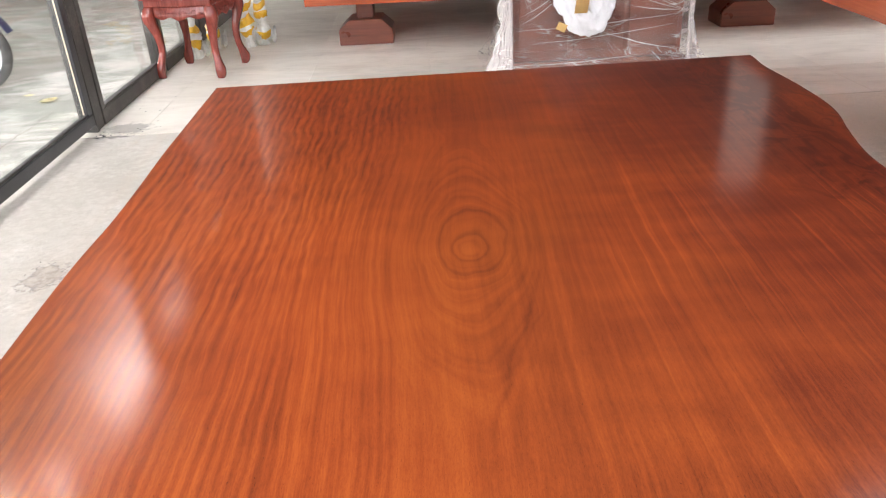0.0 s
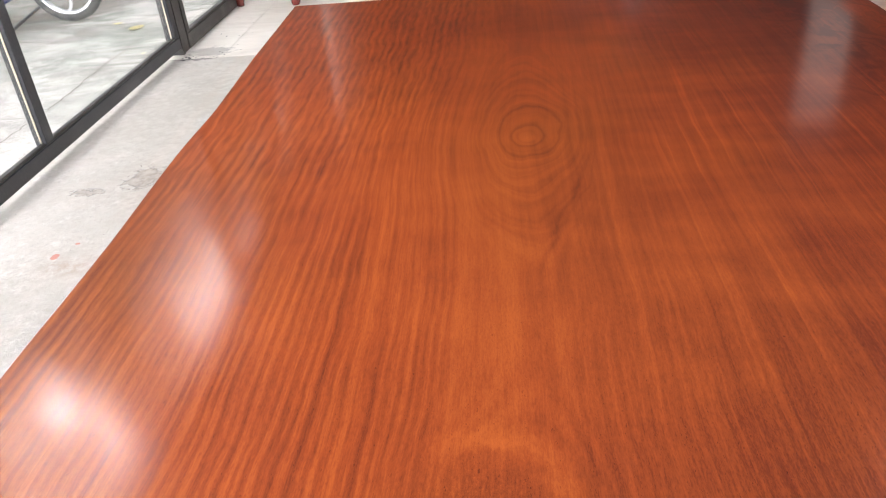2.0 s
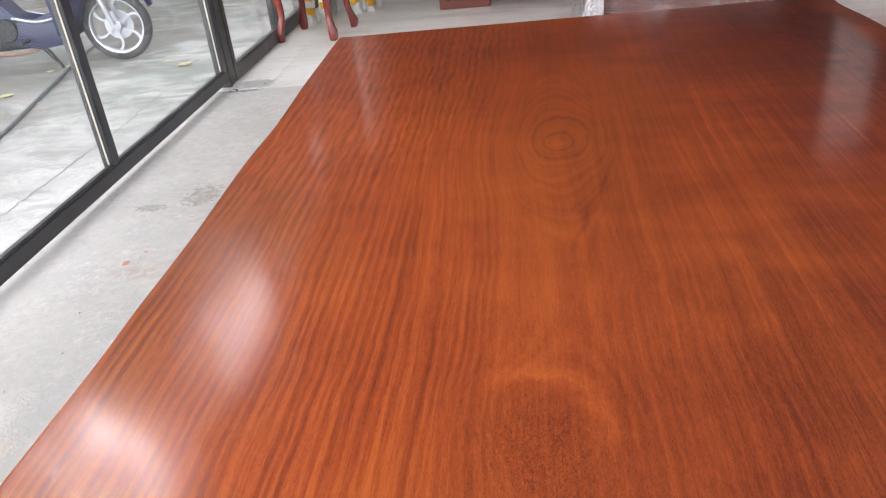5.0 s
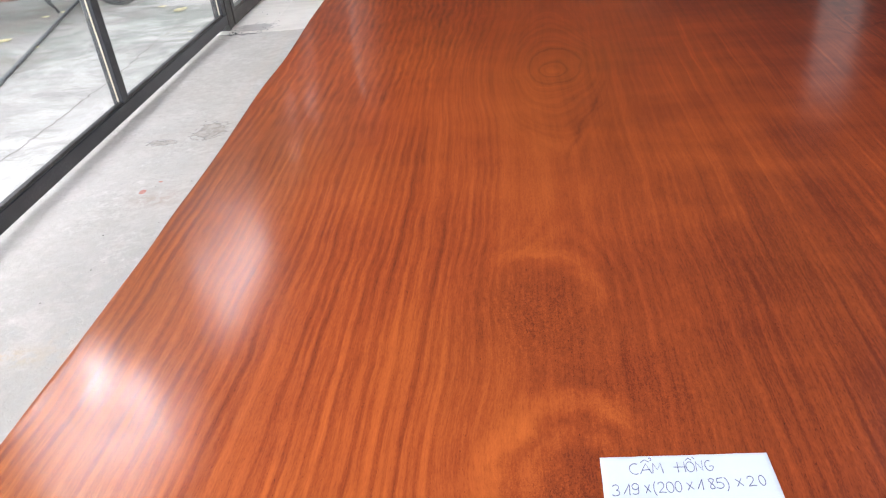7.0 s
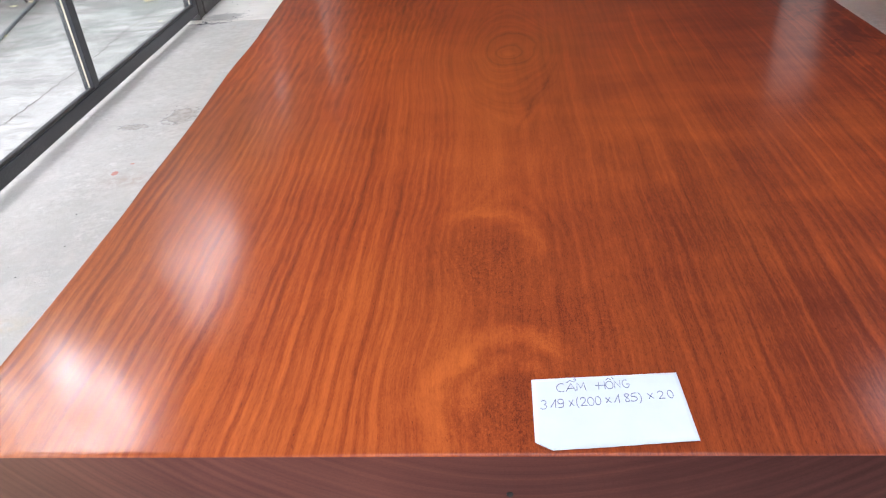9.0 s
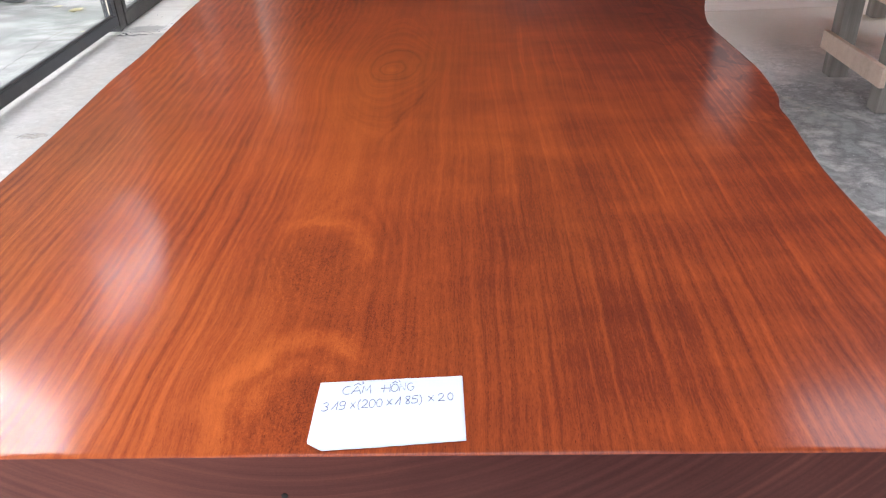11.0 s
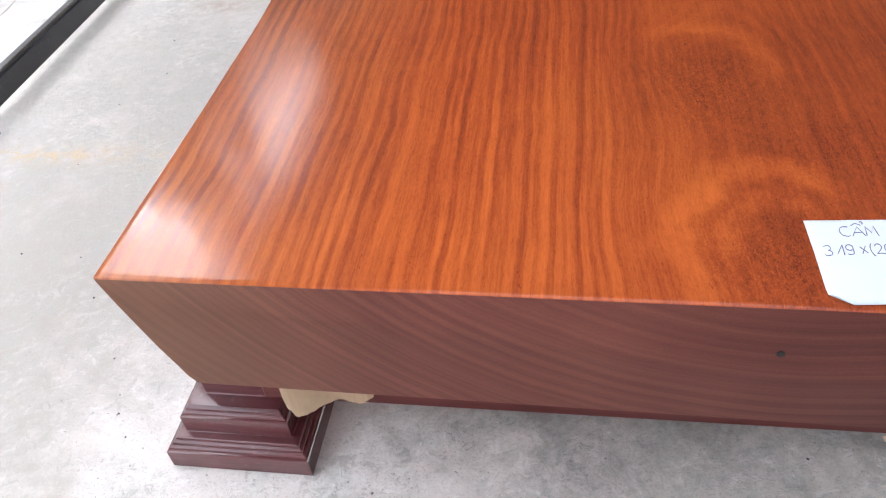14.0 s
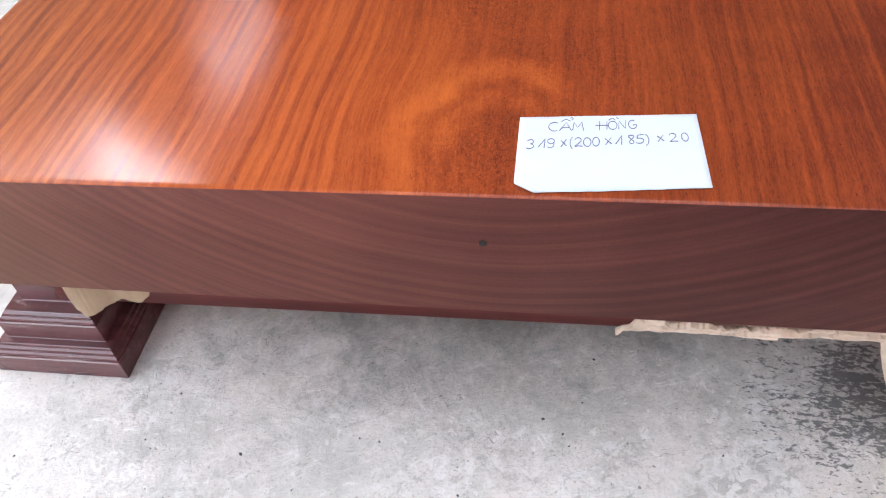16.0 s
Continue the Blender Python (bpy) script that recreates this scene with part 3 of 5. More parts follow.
BLACK = paint_mat("black_plastic", (0.012, 0.0125, 0.014), 0.6, 0.0, 0.25)
RUBBER = paint_mat("black_tyre_rubber", (0.035, 0.036, 0.038), 0.8, 0.0, 0.2, 20.0, 0.35)
ALLOY = paint_mat("silver_cast_alloy", (0.55, 0.56, 0.58), 0.32, 0.7, 0.08)
RUST = paint_mat("brown_heat_stained_pipe", (0.26, 0.15, 0.11), 0.45, 0.4, 0.3, 12.0)
LEAF_DRY = paint_mat("fallen_yellow_leaf", (0.72, 0.65, 0.36), 0.7, 0.0, 0.25, 40.0)
FOLIAGE = paint_mat("tree_leaf_green", (0.085, 0.12, 0.045), 0.45, 0.0, 0.4, 1.5)
BARK = paint_mat("grey_brown_bark", (0.12, 0.095, 0.07), 0.9, 0.0, 0.35, 9.0)
HOSE = paint_mat("grey_rubber_hose", (0.10, 0.105, 0.11), 0.6, 0.0, 0.2, 10.0, 0.2)


# ---- geometry helpers ----
def mesh_of(bm, material, smooth=False):
    me = bpy.data.meshes.new("mesh")
    bm.normal_update()
    bm.to_mesh(me)
    bm.free()
    for x in (material if isinstance(material, (list, tuple)) else [material]):
        me.materials.append(x)
    if smooth:
        me.polygons.foreach_set("use_smooth", [True] * len(me.polygons))
        if smooth is not True:
            me.set_sharp_from_angle(angle=radians(smooth))
    return me


def part(name, bm, material, parent, label="", smooth=False, at=None):
    """Links a bmesh as one mesh object under a thing or under a part."""
    ob = new(name, mesh_of(bm, material, smooth))
    if parent:
        ob.parent = parent
    if at is not None:
        ob.matrix_basis = at
    if label:
        ob["label"] = label
    return ob


def thing(name, label, category, m=None, group="", kind=""):
    ob = new(name)
    if m is not None:
        ob.matrix_basis = m
    return tagged(ob, label, category, group, kind)


def box(x0, y0, z0, x1, y1, z1, bev=0.0, seg=1, bm=None):
    b = bmesh.new()
    bmesh.ops.create_cube(b, size=1.0, matrix=Matrix.Translation(((x0 + x1) / 2, (y0 + y1) / 2, (z0 + z1) / 2)) @ Matrix.Diagonal((x1 - x0, y1 - y0, z1 - z0, 1)))
    if bev:
        bmesh.ops.bevel(b, geom=list(b.edges), offset=bev, segments=seg, affect="EDGES", profile=0.6)
    return join(bm, b)


def join(bm, b):
    if bm is None:
        return b
    me = bpy.data.meshes.new("tmp")
    b.to_mesh(me)
    b.free()
    bm.from_mesh(me)
    bpy.data.meshes.remove(me)
    return bm


def loft(rings, closed=True, caps=True, bm=None):
    """A skin over rings of equally many points."""
    b = bm or bmesh.new()
    vs = [[b.verts.new(p) for p in ring] for ring in rings]
    n = len(vs[0])
    for r0, r1 in zip(vs, vs[1:]):
        for k in range(n if closed else n - 1):
            b.faces.new((r0[k], r0[(k + 1) % n], r1[(k + 1) % n], r1[k]))
    if caps and closed:
        b.faces.new(vs[0][::-1])
        b.faces.new(vs[-1])
    bmesh.ops.recalc_face_normals(b, faces=list(b.faces))
    return b


def tube(points, radius, n=8, bm=None, caps=True):
    """A round bar along points; radius may be a list."""
    pts = [Vector(p) for p in points]
    rad = radius if isinstance(radius, (list, tuple)) else [radius] * len(pts)
    rings, side = [], None
    for k, p in enumerate(pts):
        d = (pts[min(k + 1, len(pts) - 1)] - pts[max(k - 1, 0)]).normalized()
        if side is None:
            side = d.orthogonal().normalized()
        side = (side - d * side.dot(d)).normalized()
        up = d.cross(side)
        rings.append([p + rad[k] * (math.cos(2 * math.pi * q / n) * side + math.sin(2 * math.pi * q / n) * up) for q in range(n)])
    return loft(rings, True, caps, bm)


def spline(points, n=6):
    """Catmull-Rom through points."""
    p = [Vector(q) for q in points]
    p = [2 * p[0] - p[1], *p, 2 * p[-1] - p[-2]]
    out = []
    for k in range(1, len(p) - 2):
        for s in range(n):
            t = s / n
            out.append(0.5 * (2 * p[k] + (p[k + 1] - p[k - 1]) * t + (2 * p[k - 1] - 5 * p[k] + 4 * p[k + 1] - p[k + 2]) * t * t + (3 * p[k] - p[k - 1] - 3 * p[k + 1] + p[k + 2]) * t ** 3))
    out.append(p[-2])
    return out


def lathe(profile, n=24, axis="z", bm=None):
    """Profile of (radius, height) turned about an axis."""
    rings = []
    for r, h in profile:
        ring = []
        for k in range(n):
            c, s = r * math.cos(2 * math.pi * k / n), r * math.sin(2 * math.pi * k / n)
            ring.append({"z": (c, s, h), "y": (c, h, s), "x": (h, c, s)}[axis])
        rings.append(ring)
    return loft(rings, True, True, bm)


def interp(y, table):
    ys, xs = zip(*table)
    return float(np.interp(y, ys, xs))


# ---- the setting ----
ROOM = pose(-1.89, 4.09, 0, 0, 0, 2.06)     # the glass wall's inner face: x inwards, y along it
RX, RY0, RY1, RZ = 9.0, -6.2, 6.7, 5.0       # right wall, front, back wall, ceiling


def setting(name, bm, material, label, category, at=ROOM, smooth=False):
    ob = new(name, mesh_of(bm, material, smooth))
    if at is not None:
        ob.matrix_basis = at
    return tagged(ob, label, category, kind="structure")


def sheet(x0, y0, x1, y1, z, nx=1, ny=1):
    bm = bmesh.new()
    vs = [[bm.verts.new((x0 + (x1 - x0) * i / nx, y0 + (y1 - y0) * j / ny, z)) for i in range(nx + 1)] for j in range(ny + 1)]
    for j in range(ny):
        for i in range(nx):
            bm.faces.new((vs[j][i], vs[j][i + 1], vs[j + 1][i + 1], vs[j + 1][i]))
    return bm


setting("ground", sheet(-600, -600, 600, 600, -0.10), YARD, "weathered pale concrete yard with mossy patches", "ground", None)

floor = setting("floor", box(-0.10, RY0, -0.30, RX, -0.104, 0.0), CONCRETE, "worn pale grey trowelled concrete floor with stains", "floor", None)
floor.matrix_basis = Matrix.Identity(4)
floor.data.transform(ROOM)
tiled_floor = setting("floor_tiled", box(-0.10, -0.100, -0.30, RX, RY1, -0.004), GROUT, "glazed cream floor tiles with thin grey joints", "floor")

# walls: the glass side, the front, the back with one tall opening
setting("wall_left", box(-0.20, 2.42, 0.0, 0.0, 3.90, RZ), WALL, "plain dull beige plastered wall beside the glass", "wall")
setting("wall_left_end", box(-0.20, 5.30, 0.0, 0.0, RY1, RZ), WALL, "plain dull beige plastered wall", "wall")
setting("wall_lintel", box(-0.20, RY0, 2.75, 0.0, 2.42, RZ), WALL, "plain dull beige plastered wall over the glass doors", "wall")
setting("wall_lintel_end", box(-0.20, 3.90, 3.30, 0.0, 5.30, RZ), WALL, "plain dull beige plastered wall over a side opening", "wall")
setting("wall_back", box(-0.20, RY1, 0.0, 6.38, RY1 + 0.2, RZ), WALL_DARK, "plain unseen back wall, blackened to dim the slab's reflections", "wall")
setting("wall_back_end", box(7.08, RY1, 0.0, RX + 0.2, RY1 + 0.2, RZ), WALL_DARK, "plain unseen back wall, blackened to dim the slab's reflections", "wall")
setting("wall_back_lintel", box(6.38, RY1, 4.5, 7.08, RY1 + 0.2, RZ), WALL_DARK, "plain unseen blackened back wall over a tall opening", "wall")
# Right side is unseen; its wide opening is added to brighten the floor.
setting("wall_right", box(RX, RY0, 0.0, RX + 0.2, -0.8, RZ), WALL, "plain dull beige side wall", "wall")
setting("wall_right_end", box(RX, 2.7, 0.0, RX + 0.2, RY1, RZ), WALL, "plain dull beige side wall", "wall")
setting("wall_right_lintel", box(RX, -0.8, 4.7, RX + 0.2, 2.7, RZ), WALL, "plain dull beige side wall over an unseen opening added for light", "wall")
# Front is out of view: closed to the right to hold back light.
setting("wall_front", box(5.0, RY0 - 0.2, 0.0, RX + 0.2, RY0, RZ), WALL, "plain unseen front wall, closed to hold back light", "wall")
# Roof is out of view; its two gaps are added to let light down.
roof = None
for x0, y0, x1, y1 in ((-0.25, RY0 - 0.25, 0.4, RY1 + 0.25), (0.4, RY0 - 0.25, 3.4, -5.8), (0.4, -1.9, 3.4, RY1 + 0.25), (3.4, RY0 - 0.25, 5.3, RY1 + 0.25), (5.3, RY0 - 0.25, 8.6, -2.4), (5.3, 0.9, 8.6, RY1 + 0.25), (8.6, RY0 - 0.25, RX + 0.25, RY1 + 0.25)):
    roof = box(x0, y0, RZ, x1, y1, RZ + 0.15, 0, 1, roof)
setting("ceiling", roof, CEIL, "dark sheet roof with unseen openings added to light the room", "ceiling")
# Unseen front, solid below; the gap above it is added for light.
setting("wall_front_header", box(-0.20, RY0 - 0.2, 0.0, 5.0, RY0, 2.7), WALL, "plain unseen front wall under a high opening added for light", "wall")
# Added walls, never in view, that set how bright the slab's reflected streaks are.
setting("backdrop_wall", box(-12, 15.0, -0.1, -4.3, 15.3, 3.3), BACKDROP_PALE, "unseen pale wall added as a backdrop for the slab's reflections", "wall", None)
setting("backdrop_wall_tall", box(-4.3, 15.0, -0.1, 1.0, 15.3, 6.6), BACKDROP_PALE, "tall unseen pale wall added to show in the slab's left reflection", "wall", None)
setting("backdrop_wall_dull", box(1.0, 15.0, -0.1, 12, 15.3, 6.6), WALL, "tall unseen beige wall added to dim the slab's right reflection", "wall", None)


# ---- glass doors and fixed panes along the left ----
def steel_leaf(name, y0, y1, z0, z1, mullions, material, label, rail=0.075, stile=0.06, deep=0.05, bead=True, cat="glass door"):
    """A steel frame with its panes; local x inwards, the inner face at x = 0."""
    leaf = thing(name, label, cat, ROOM, kind="structure")
    part("bottom_rail", box(-deep, y0, z0, 0, y1, z0 + rail, 0.003), material, leaf)
    part("top_rail", box(-deep, y0, z1 - rail, 0, y1, z1, 0.003), material, leaf)
    edges = [y0, *mullions, y1]
    uprights = [(y0, y0 + stile)] + [(q - stile / 2, q + stile / 2) for q in mullions] + [(y1 - stile, y1)]
    for q0, q1 in uprights:
        part("upright", box(-deep + 0.001, q0, z0 + rail, -0.001, q1, z1 - rail, 0.003), material, leaf)
    for (a0, a1), (b0, b1) in zip(uprights, uprights[1:]):
        p0, p1 = a1, b0
        pane = part("pane", box(-deep * 0.62, p0 - 0.004, z0 + rail - 0.004, -deep * 0.62 + 0.005, p1 + 0.004, z1 - rail + 0.004), GLASS, leaf, "dusty clear glass")
        pane.visible_shadow = False
        # glazing beads: a low dark ledge along the foot and a bright one up each side
        part("glazing_bead", box(-deep * 0.5, p0, z0 + rail, -0.006, p1, z0 + rail + 0.012, 0.002), FRAME_OLD if bead else material, leaf)
        part("glazing_bead", box(-deep * 0.5, p1 - 0.0055, z0 + rail + 0.012, -deep * 0.5 + 0.006, p1, z1 - rail, 0.001), BEAD if bead else material, leaf, "pale aluminium bead" if bead else "")
        part("glazing_bead", box(-deep * 0.5, p0, z0 + rail + 0.012, -0.012, p0 + 0.006, z1 - rail, 0.002), material, leaf)
    return leaf


door_1 = steel_leaf("door_1", -3.04, -0.02, 0.042, 2.60, [-1.535], FRAME, "wide closed glass door in a charcoal steel frame", 0.063)
door_2 = steel_leaf("door_2", -6.06, -3.07, 0.042, 2.60, [-4.58], FRAME, "wide closed glass door in a charcoal steel frame", 0.063)
window_1 = steel_leaf("window_1", 0.11, 1.28, 0.004, 2.60, [], FRAME_OLD, "fixed glass panel in a dusty dark steel frame", 0.085, 0.05, 0.06, False, "window")
window_2 = steel_leaf("window_2", 1.36, 2.40, 0.004, 2.60, [], FRAME_OLD, "fixed glass panel in a dusty dark steel frame", 0.085, 0.05, 0.06, False, "window")
setting("door_header", box(-0.09, RY0, 2.602, 0.01, 2.42, 2.748, 0.004), FRAME, "charcoal steel header over the glass doors", "trim")


def post(y0, y1):
    bm = box(-0.085, y0, 0.0, -0.006, y1, 2.60, 0.003)
    box(-0.03, y0 - 0.004, 0.0, 0.004, y0 + 0.024, 2.60, 0.002, 1, bm)
    return setting("door_post", bm, FRAME_OLD, "dusty dark steel post beside the glass door", "post")


post(-0.016, 0.105)
post(1.284, 1.356)
post(-6.19, -6.065)

# drop bolts on the doors' free ends
bolt = thing("floor_bolt", "dark steel drop bolt at the foot of a glass door", "bolt", ROOM @ pose(0.0, -3.10, 0.0))
part("bolt_plate", box(0.0005, -0.022, 0.055, 0.006, 0.022, 0.20, 0.002), FRAME, bolt)
part("bolt_rod", tube([(0.016, 0.0, 0.002), (0.016, 0.0, 0.12), (0.016, 0.0, 0.21)], 0.006, 8), FRAME, bolt)
part("bolt_handle", tube(spline([(0.016, 0.0, 0.10), (0.035, -0.008, 0.085), (0.045, -0.02, 0.05)], 4), 0.0055, 8), FRAME, bolt)
for z in (0.075, 0.16):
    part("bolt_guide", lathe([(0.0075, -0.012), (0.012, -0.012), (0.012, 0.012), (0.0075, 0.012)], 12), FRAME, bolt, at=pose(0.016, 0, z))


# ---- dirt swept against the door post ----
def crumbs(name, label, places, seed, material, group=""):
    """Loose grit in one mesh: small broken lumps lying on the floor."""
    rnd = random.Random(seed)
    bm = bmesh.new()
    for cx, cy, sx, sy, n, s0, s1 in places:
        for k in range(n):
            px, py, q = rnd.gauss(cx, sx), rnd.gauss(cy, sy), rnd.uniform(s0, s1)
            mat = Matrix.Translation((px, py, q * 0.25)) @ Matrix.Rotation(rnd.uniform(0, 6.28), 4, "Z") @ Matrix.Diagonal((q * rnd.uniform(0.7, 1.8), q, q * rnd.uniform(0.3, 0.6), 1))
            made = bmesh.ops.create_icosphere(bm, subdivisions=1, radius=0.6, matrix=mat)
            for v in made["verts"]:
                v.co += Vector((rnd.uniform(-1, 1), rnd.uniform(-1, 1), 0)) * q * 0.12
    ob = new(name, mesh_of(bm, material))
    return tagged(ob, label, "debris", group, "stuff")


crumbs("dirt_crumbs", "black dirt crumbs swept against the door post", [(-1.83, 4.00, 0.035, 0.018, 14, 0.004, 0.012), (-1.74, 4.02, 0.08, 0.04, 22, 0.0015, 0.006), (-1.66, 4.3, 0.15, 0.35, 14, 0.002, 0.006)], 2, BLACK)
crumbs("cement_crumbs", "tiny grey cement crumbs on the floor", [(0.10, -0.10, 0.30, 0.12, 26, 0.0015, 0.004), (-0.9, 0.0, 0.25, 0.4, 30, 0.0015, 0.004), (-1.35, 1.6, 0.15, 0.8, 20, 0.002, 0.005)], 3, RUBBER)

# ---- the big slab bed ----
LEFT = [(-0.1, -0.764), (0.0, -0.766), (0.2, -0.769), (0.37, -0.771), (0.5, -0.774), (0.65, -0.777), (0.8, -0.785), (0.95, -0.789), (1.15, -0.797), (1.38, -0.812), (1.6, -0.824), (1.85, -0.828), (2.1, -0.843), (2.35, -0.860), (2.65, -0.874), (3.05, -0.892), (3.3, -0.90)]
RIGHT = [(-0.1, 0.978), (0.0, 0.978), (0.4, 0.984), (0.74, 0.995), (0.91, 1.016), (1.05, 1.037), (1.14, 1.046), (1.19, 1.064), (1.26, 1.080), (1.43, 1.102), (1.56, 1.107), (1.74, 1.108), (1.93, 1.112), (2.05, 1.132), (2.20, 1.172), (2.32, 1.209), (2.46, 1.230), (2.68, 1.234), (2.91, 1.226), (3.06, 1.240), (3.13, 1.238), (3.19, 1.205), (3.3, 1.19)]
left_line = [(p.x, p.y) for p in spline([(y, x, 0) for y, x in LEFT], 8)]
right_line = [(p.x, p.y) for p in spline([(y, x, 0) for y, x in RIGHT], 8)]


def far_y(x):
    return 3.055 + 0.055 * (x + 0.89)


def slab_bed():
    bed = thing("slab_bed", "low polished red hardwood slab bed, live edges, on stepped feet", "daybed")
    zb = TOP - 0.1895
    rings = []
    svals = [0.0, 0.0004, 0.0009] + list(np.linspace(0.003, 0.997, 150)) + [0.9988, 0.9994, 1.0]
    lip = {0: 0.0018, 1: 0.0005, 2: 0.0, len(svals) - 3: 0.0, len(svals) - 2: 0.0005, len(svals) - 1: 0.0018}
    for k, s in enumerate(svals):
        drop = lip.get(k, 0.0)
        ys = s * 3.1
        xl, xr = interp(ys, left_line) + drop, interp(ys, right_line) - drop
        w1 = 0.006 * noise.noise((ys * 3.0, 0.0, 7.0))
        w2 = 0.010 * noise.noise((ys * 2.2, 5.0, 1.0))
        zt = TOP - drop
        # the sides lean in towards the floor and swell a little
        ring = [(xl + 0.066 + w2, zb + 0.004), (xl + 0.060 + w2, zb + 0.012), (xl + 0.037 + w1, TOP - 0.12), (xl + 0.012 + w1 * 0.5, TOP - 0.045),
                (xl + 0.0010, TOP - 0.008), (xl, TOP - 0.0022), (xl + 0.0006, zt - 0.0006), (xl + 0.0020, zt)]
        ring.append((xl + 0.0075, zt))
        for f in np.linspace(0.08, 0.92, 8):
            ring.append((xl + (xr - xl) * f, zt))
        ring.append((xr - 0.0075, zt))
        ring += [(xr - 0.0022, zt), (xr - 0.0006, zt - 0.0006), (xr, TOP - 0.0022), (xr - 0.002, TOP - 0.010),
                 (xr - 0.014 - w2 * 0.5, TOP - 0.05), (xr - 0.045 - w2, TOP - 0.12), (xr - 0.07 - w1, zb + 0.012), (xr - 0.078 - w1, zb + 0.004), (xr - 0.085, zb), (xl + 0.075, zb)]
        rings.append([(x, s * far_y(x) - (1 - s) * (0.010 * x + 0.004), z) for x, z in ring])
    bm = loft(rings)
    for f in bm.faces:
        f.material_index = 1 if abs(f.normal.y) > 0.93 else 0
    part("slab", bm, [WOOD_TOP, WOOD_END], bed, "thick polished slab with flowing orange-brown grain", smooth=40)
    # supporting rails right under the slab
    part("rail", box(-0.640, 0.045, 0.197, 0.80, 0.075, 0.280, 0.003), WOOD_RAIL, bed, "dark red-brown cross rail")
    part("rail", box(-0.80, 2.80, 0.232, 0.98, 2.84, 0.280, 0.003), WOOD_RAIL, bed)
    part("rail", box(-0.74, 0.16, 0.236, -0.70, 2.79, 0.280, 0.003), WOOD_RAIL, bed)
    part("rail", box(0.76, 0.16, 0.236, 0.80, 2.79, 0.280, 0.003), WOOD_RAIL, bed)

    # one stepped foot, moulded on all sides: (inset, height) from the floor up
    prof = [(0.0015, 0.0), (0.0, 0.002), (0.0, 0.040), (0.0015, 0.042), (0.004, 0.0425), (0.005, 0.046), (0.0085, 0.0485), (0.0095, 0.0485), (0.0105, 0.0525), (0.014, 0.055), (0.015, 0.055), (0.016, 0.0585), (0.0175, 0.0595), (0.0285, 0.060),
            (0.0295, 0.061), (0.0295, 0.096), (0.031, 0.098), (0.033, 0.0985), (0.034, 0.102), (0.037, 0.1045), (0.038, 0.1045), (0.039, 0.108), (0.042, 0.1105), (0.0435, 0.1125), (0.046, 0.113), (0.064, 0.1145), (0.0655, 0.116), (0.067, 0.2795)]

    def foot(x0, y0, x1, y1):
        return loft([[(x0 + i, y0 + i, z), (x1 - i, y0 + i, z), (x1 - i, y1 - i, z), (x0 + i, y1 - i, z)] for i, z in prof])

    for x0, y0 in ((-0.843, 0.040), (0.620, 0.040), (-0.90, 2.66), (0.80, 2.66)):
        part("foot", foot(x0, y0, x0 + 0.235, y0 + 0.24), WOOD_FOOT, bed, "stepped, moulded dark mahogany foot", smooth=25)
    # a small plugged knot in the end grain
    part("knot_plug", lathe([(0.001, -0.0012), (0.0045, -0.0006), (0.0050, 0.002)], 7, "y"), WALL_DARK, bed, "small dark knot in the end grain", at=pose(0.0, -0.0045, 0.400))
    return bed


slab_bed()


def torn_strip(name, label, x0, x1, y, ztop, depth, material, seed, thick=0.003, rough=1.0, cat="cardboard"):
    """A torn strip of board pinched under the slab, hanging with a ragged lower edge."""
    rnd = random.Random(seed)
    n = 90
    tops, lows = [], []
    for k in range(n + 1):
        f = k / n
        x = x0 + (x1 - x0) * f
        rag = noise.noise((f * 7.0, seed, 0.5)) * 0.10 + noise.noise((f * 23.0, seed, 2.5)) * 0.035 * rough + noise.noise((f * 60.0, seed, 4.5)) * 0.03
        d = interp(f, depth) * (1 + rag)
        yy = y + 0.004 * math.sin(f * 9 + seed) + 0.002 * rough * noise.noise((f * 30.0, seed, 8.0))
        tops.append((x, yy, ztop))
        lows.append((x + 0.003 * noise.noise((f * 40.0, seed, 6.0)), yy - 0.002 - d * 0.05, ztop - d))
    rings = []
    for t, l in zip(tops, lows):
        m = tuple((a * 0.5 + b * 0.5) for a, b in zip(t, l))
        m = (m[0], m[1] - 0.004 * rough * (0.5 + noise.noise((m[0] * 22, seed, 3.0))), m[2] + 0.006 * noise.noise((m[0] * 30, seed, 5.0)))
        rings.append([t, m, l, (l[0], l[1] + thick, l[2]), (m[0], m[1] + thick, m[2]), (t[0], t[1] + thick, t[2])])
    ob = new(name, mesh_of(loft(rings), material, 50))
    return tagged(ob, label, cat)


torn_strip("cardboard_scrap", "torn tan cardboard scrap tucked between foot and slab", -0.601, -0.462, 0.030, 0.279, [(0, 0.052), (0.02, 0.074), (0.1, 0.083), (0.2, 0.081), (0.34, 0.067), (0.58, 0.054), (0.8, 0.051), (0.93, 0.038), (1, 0.020)], CARD, 3, rough=0.25)


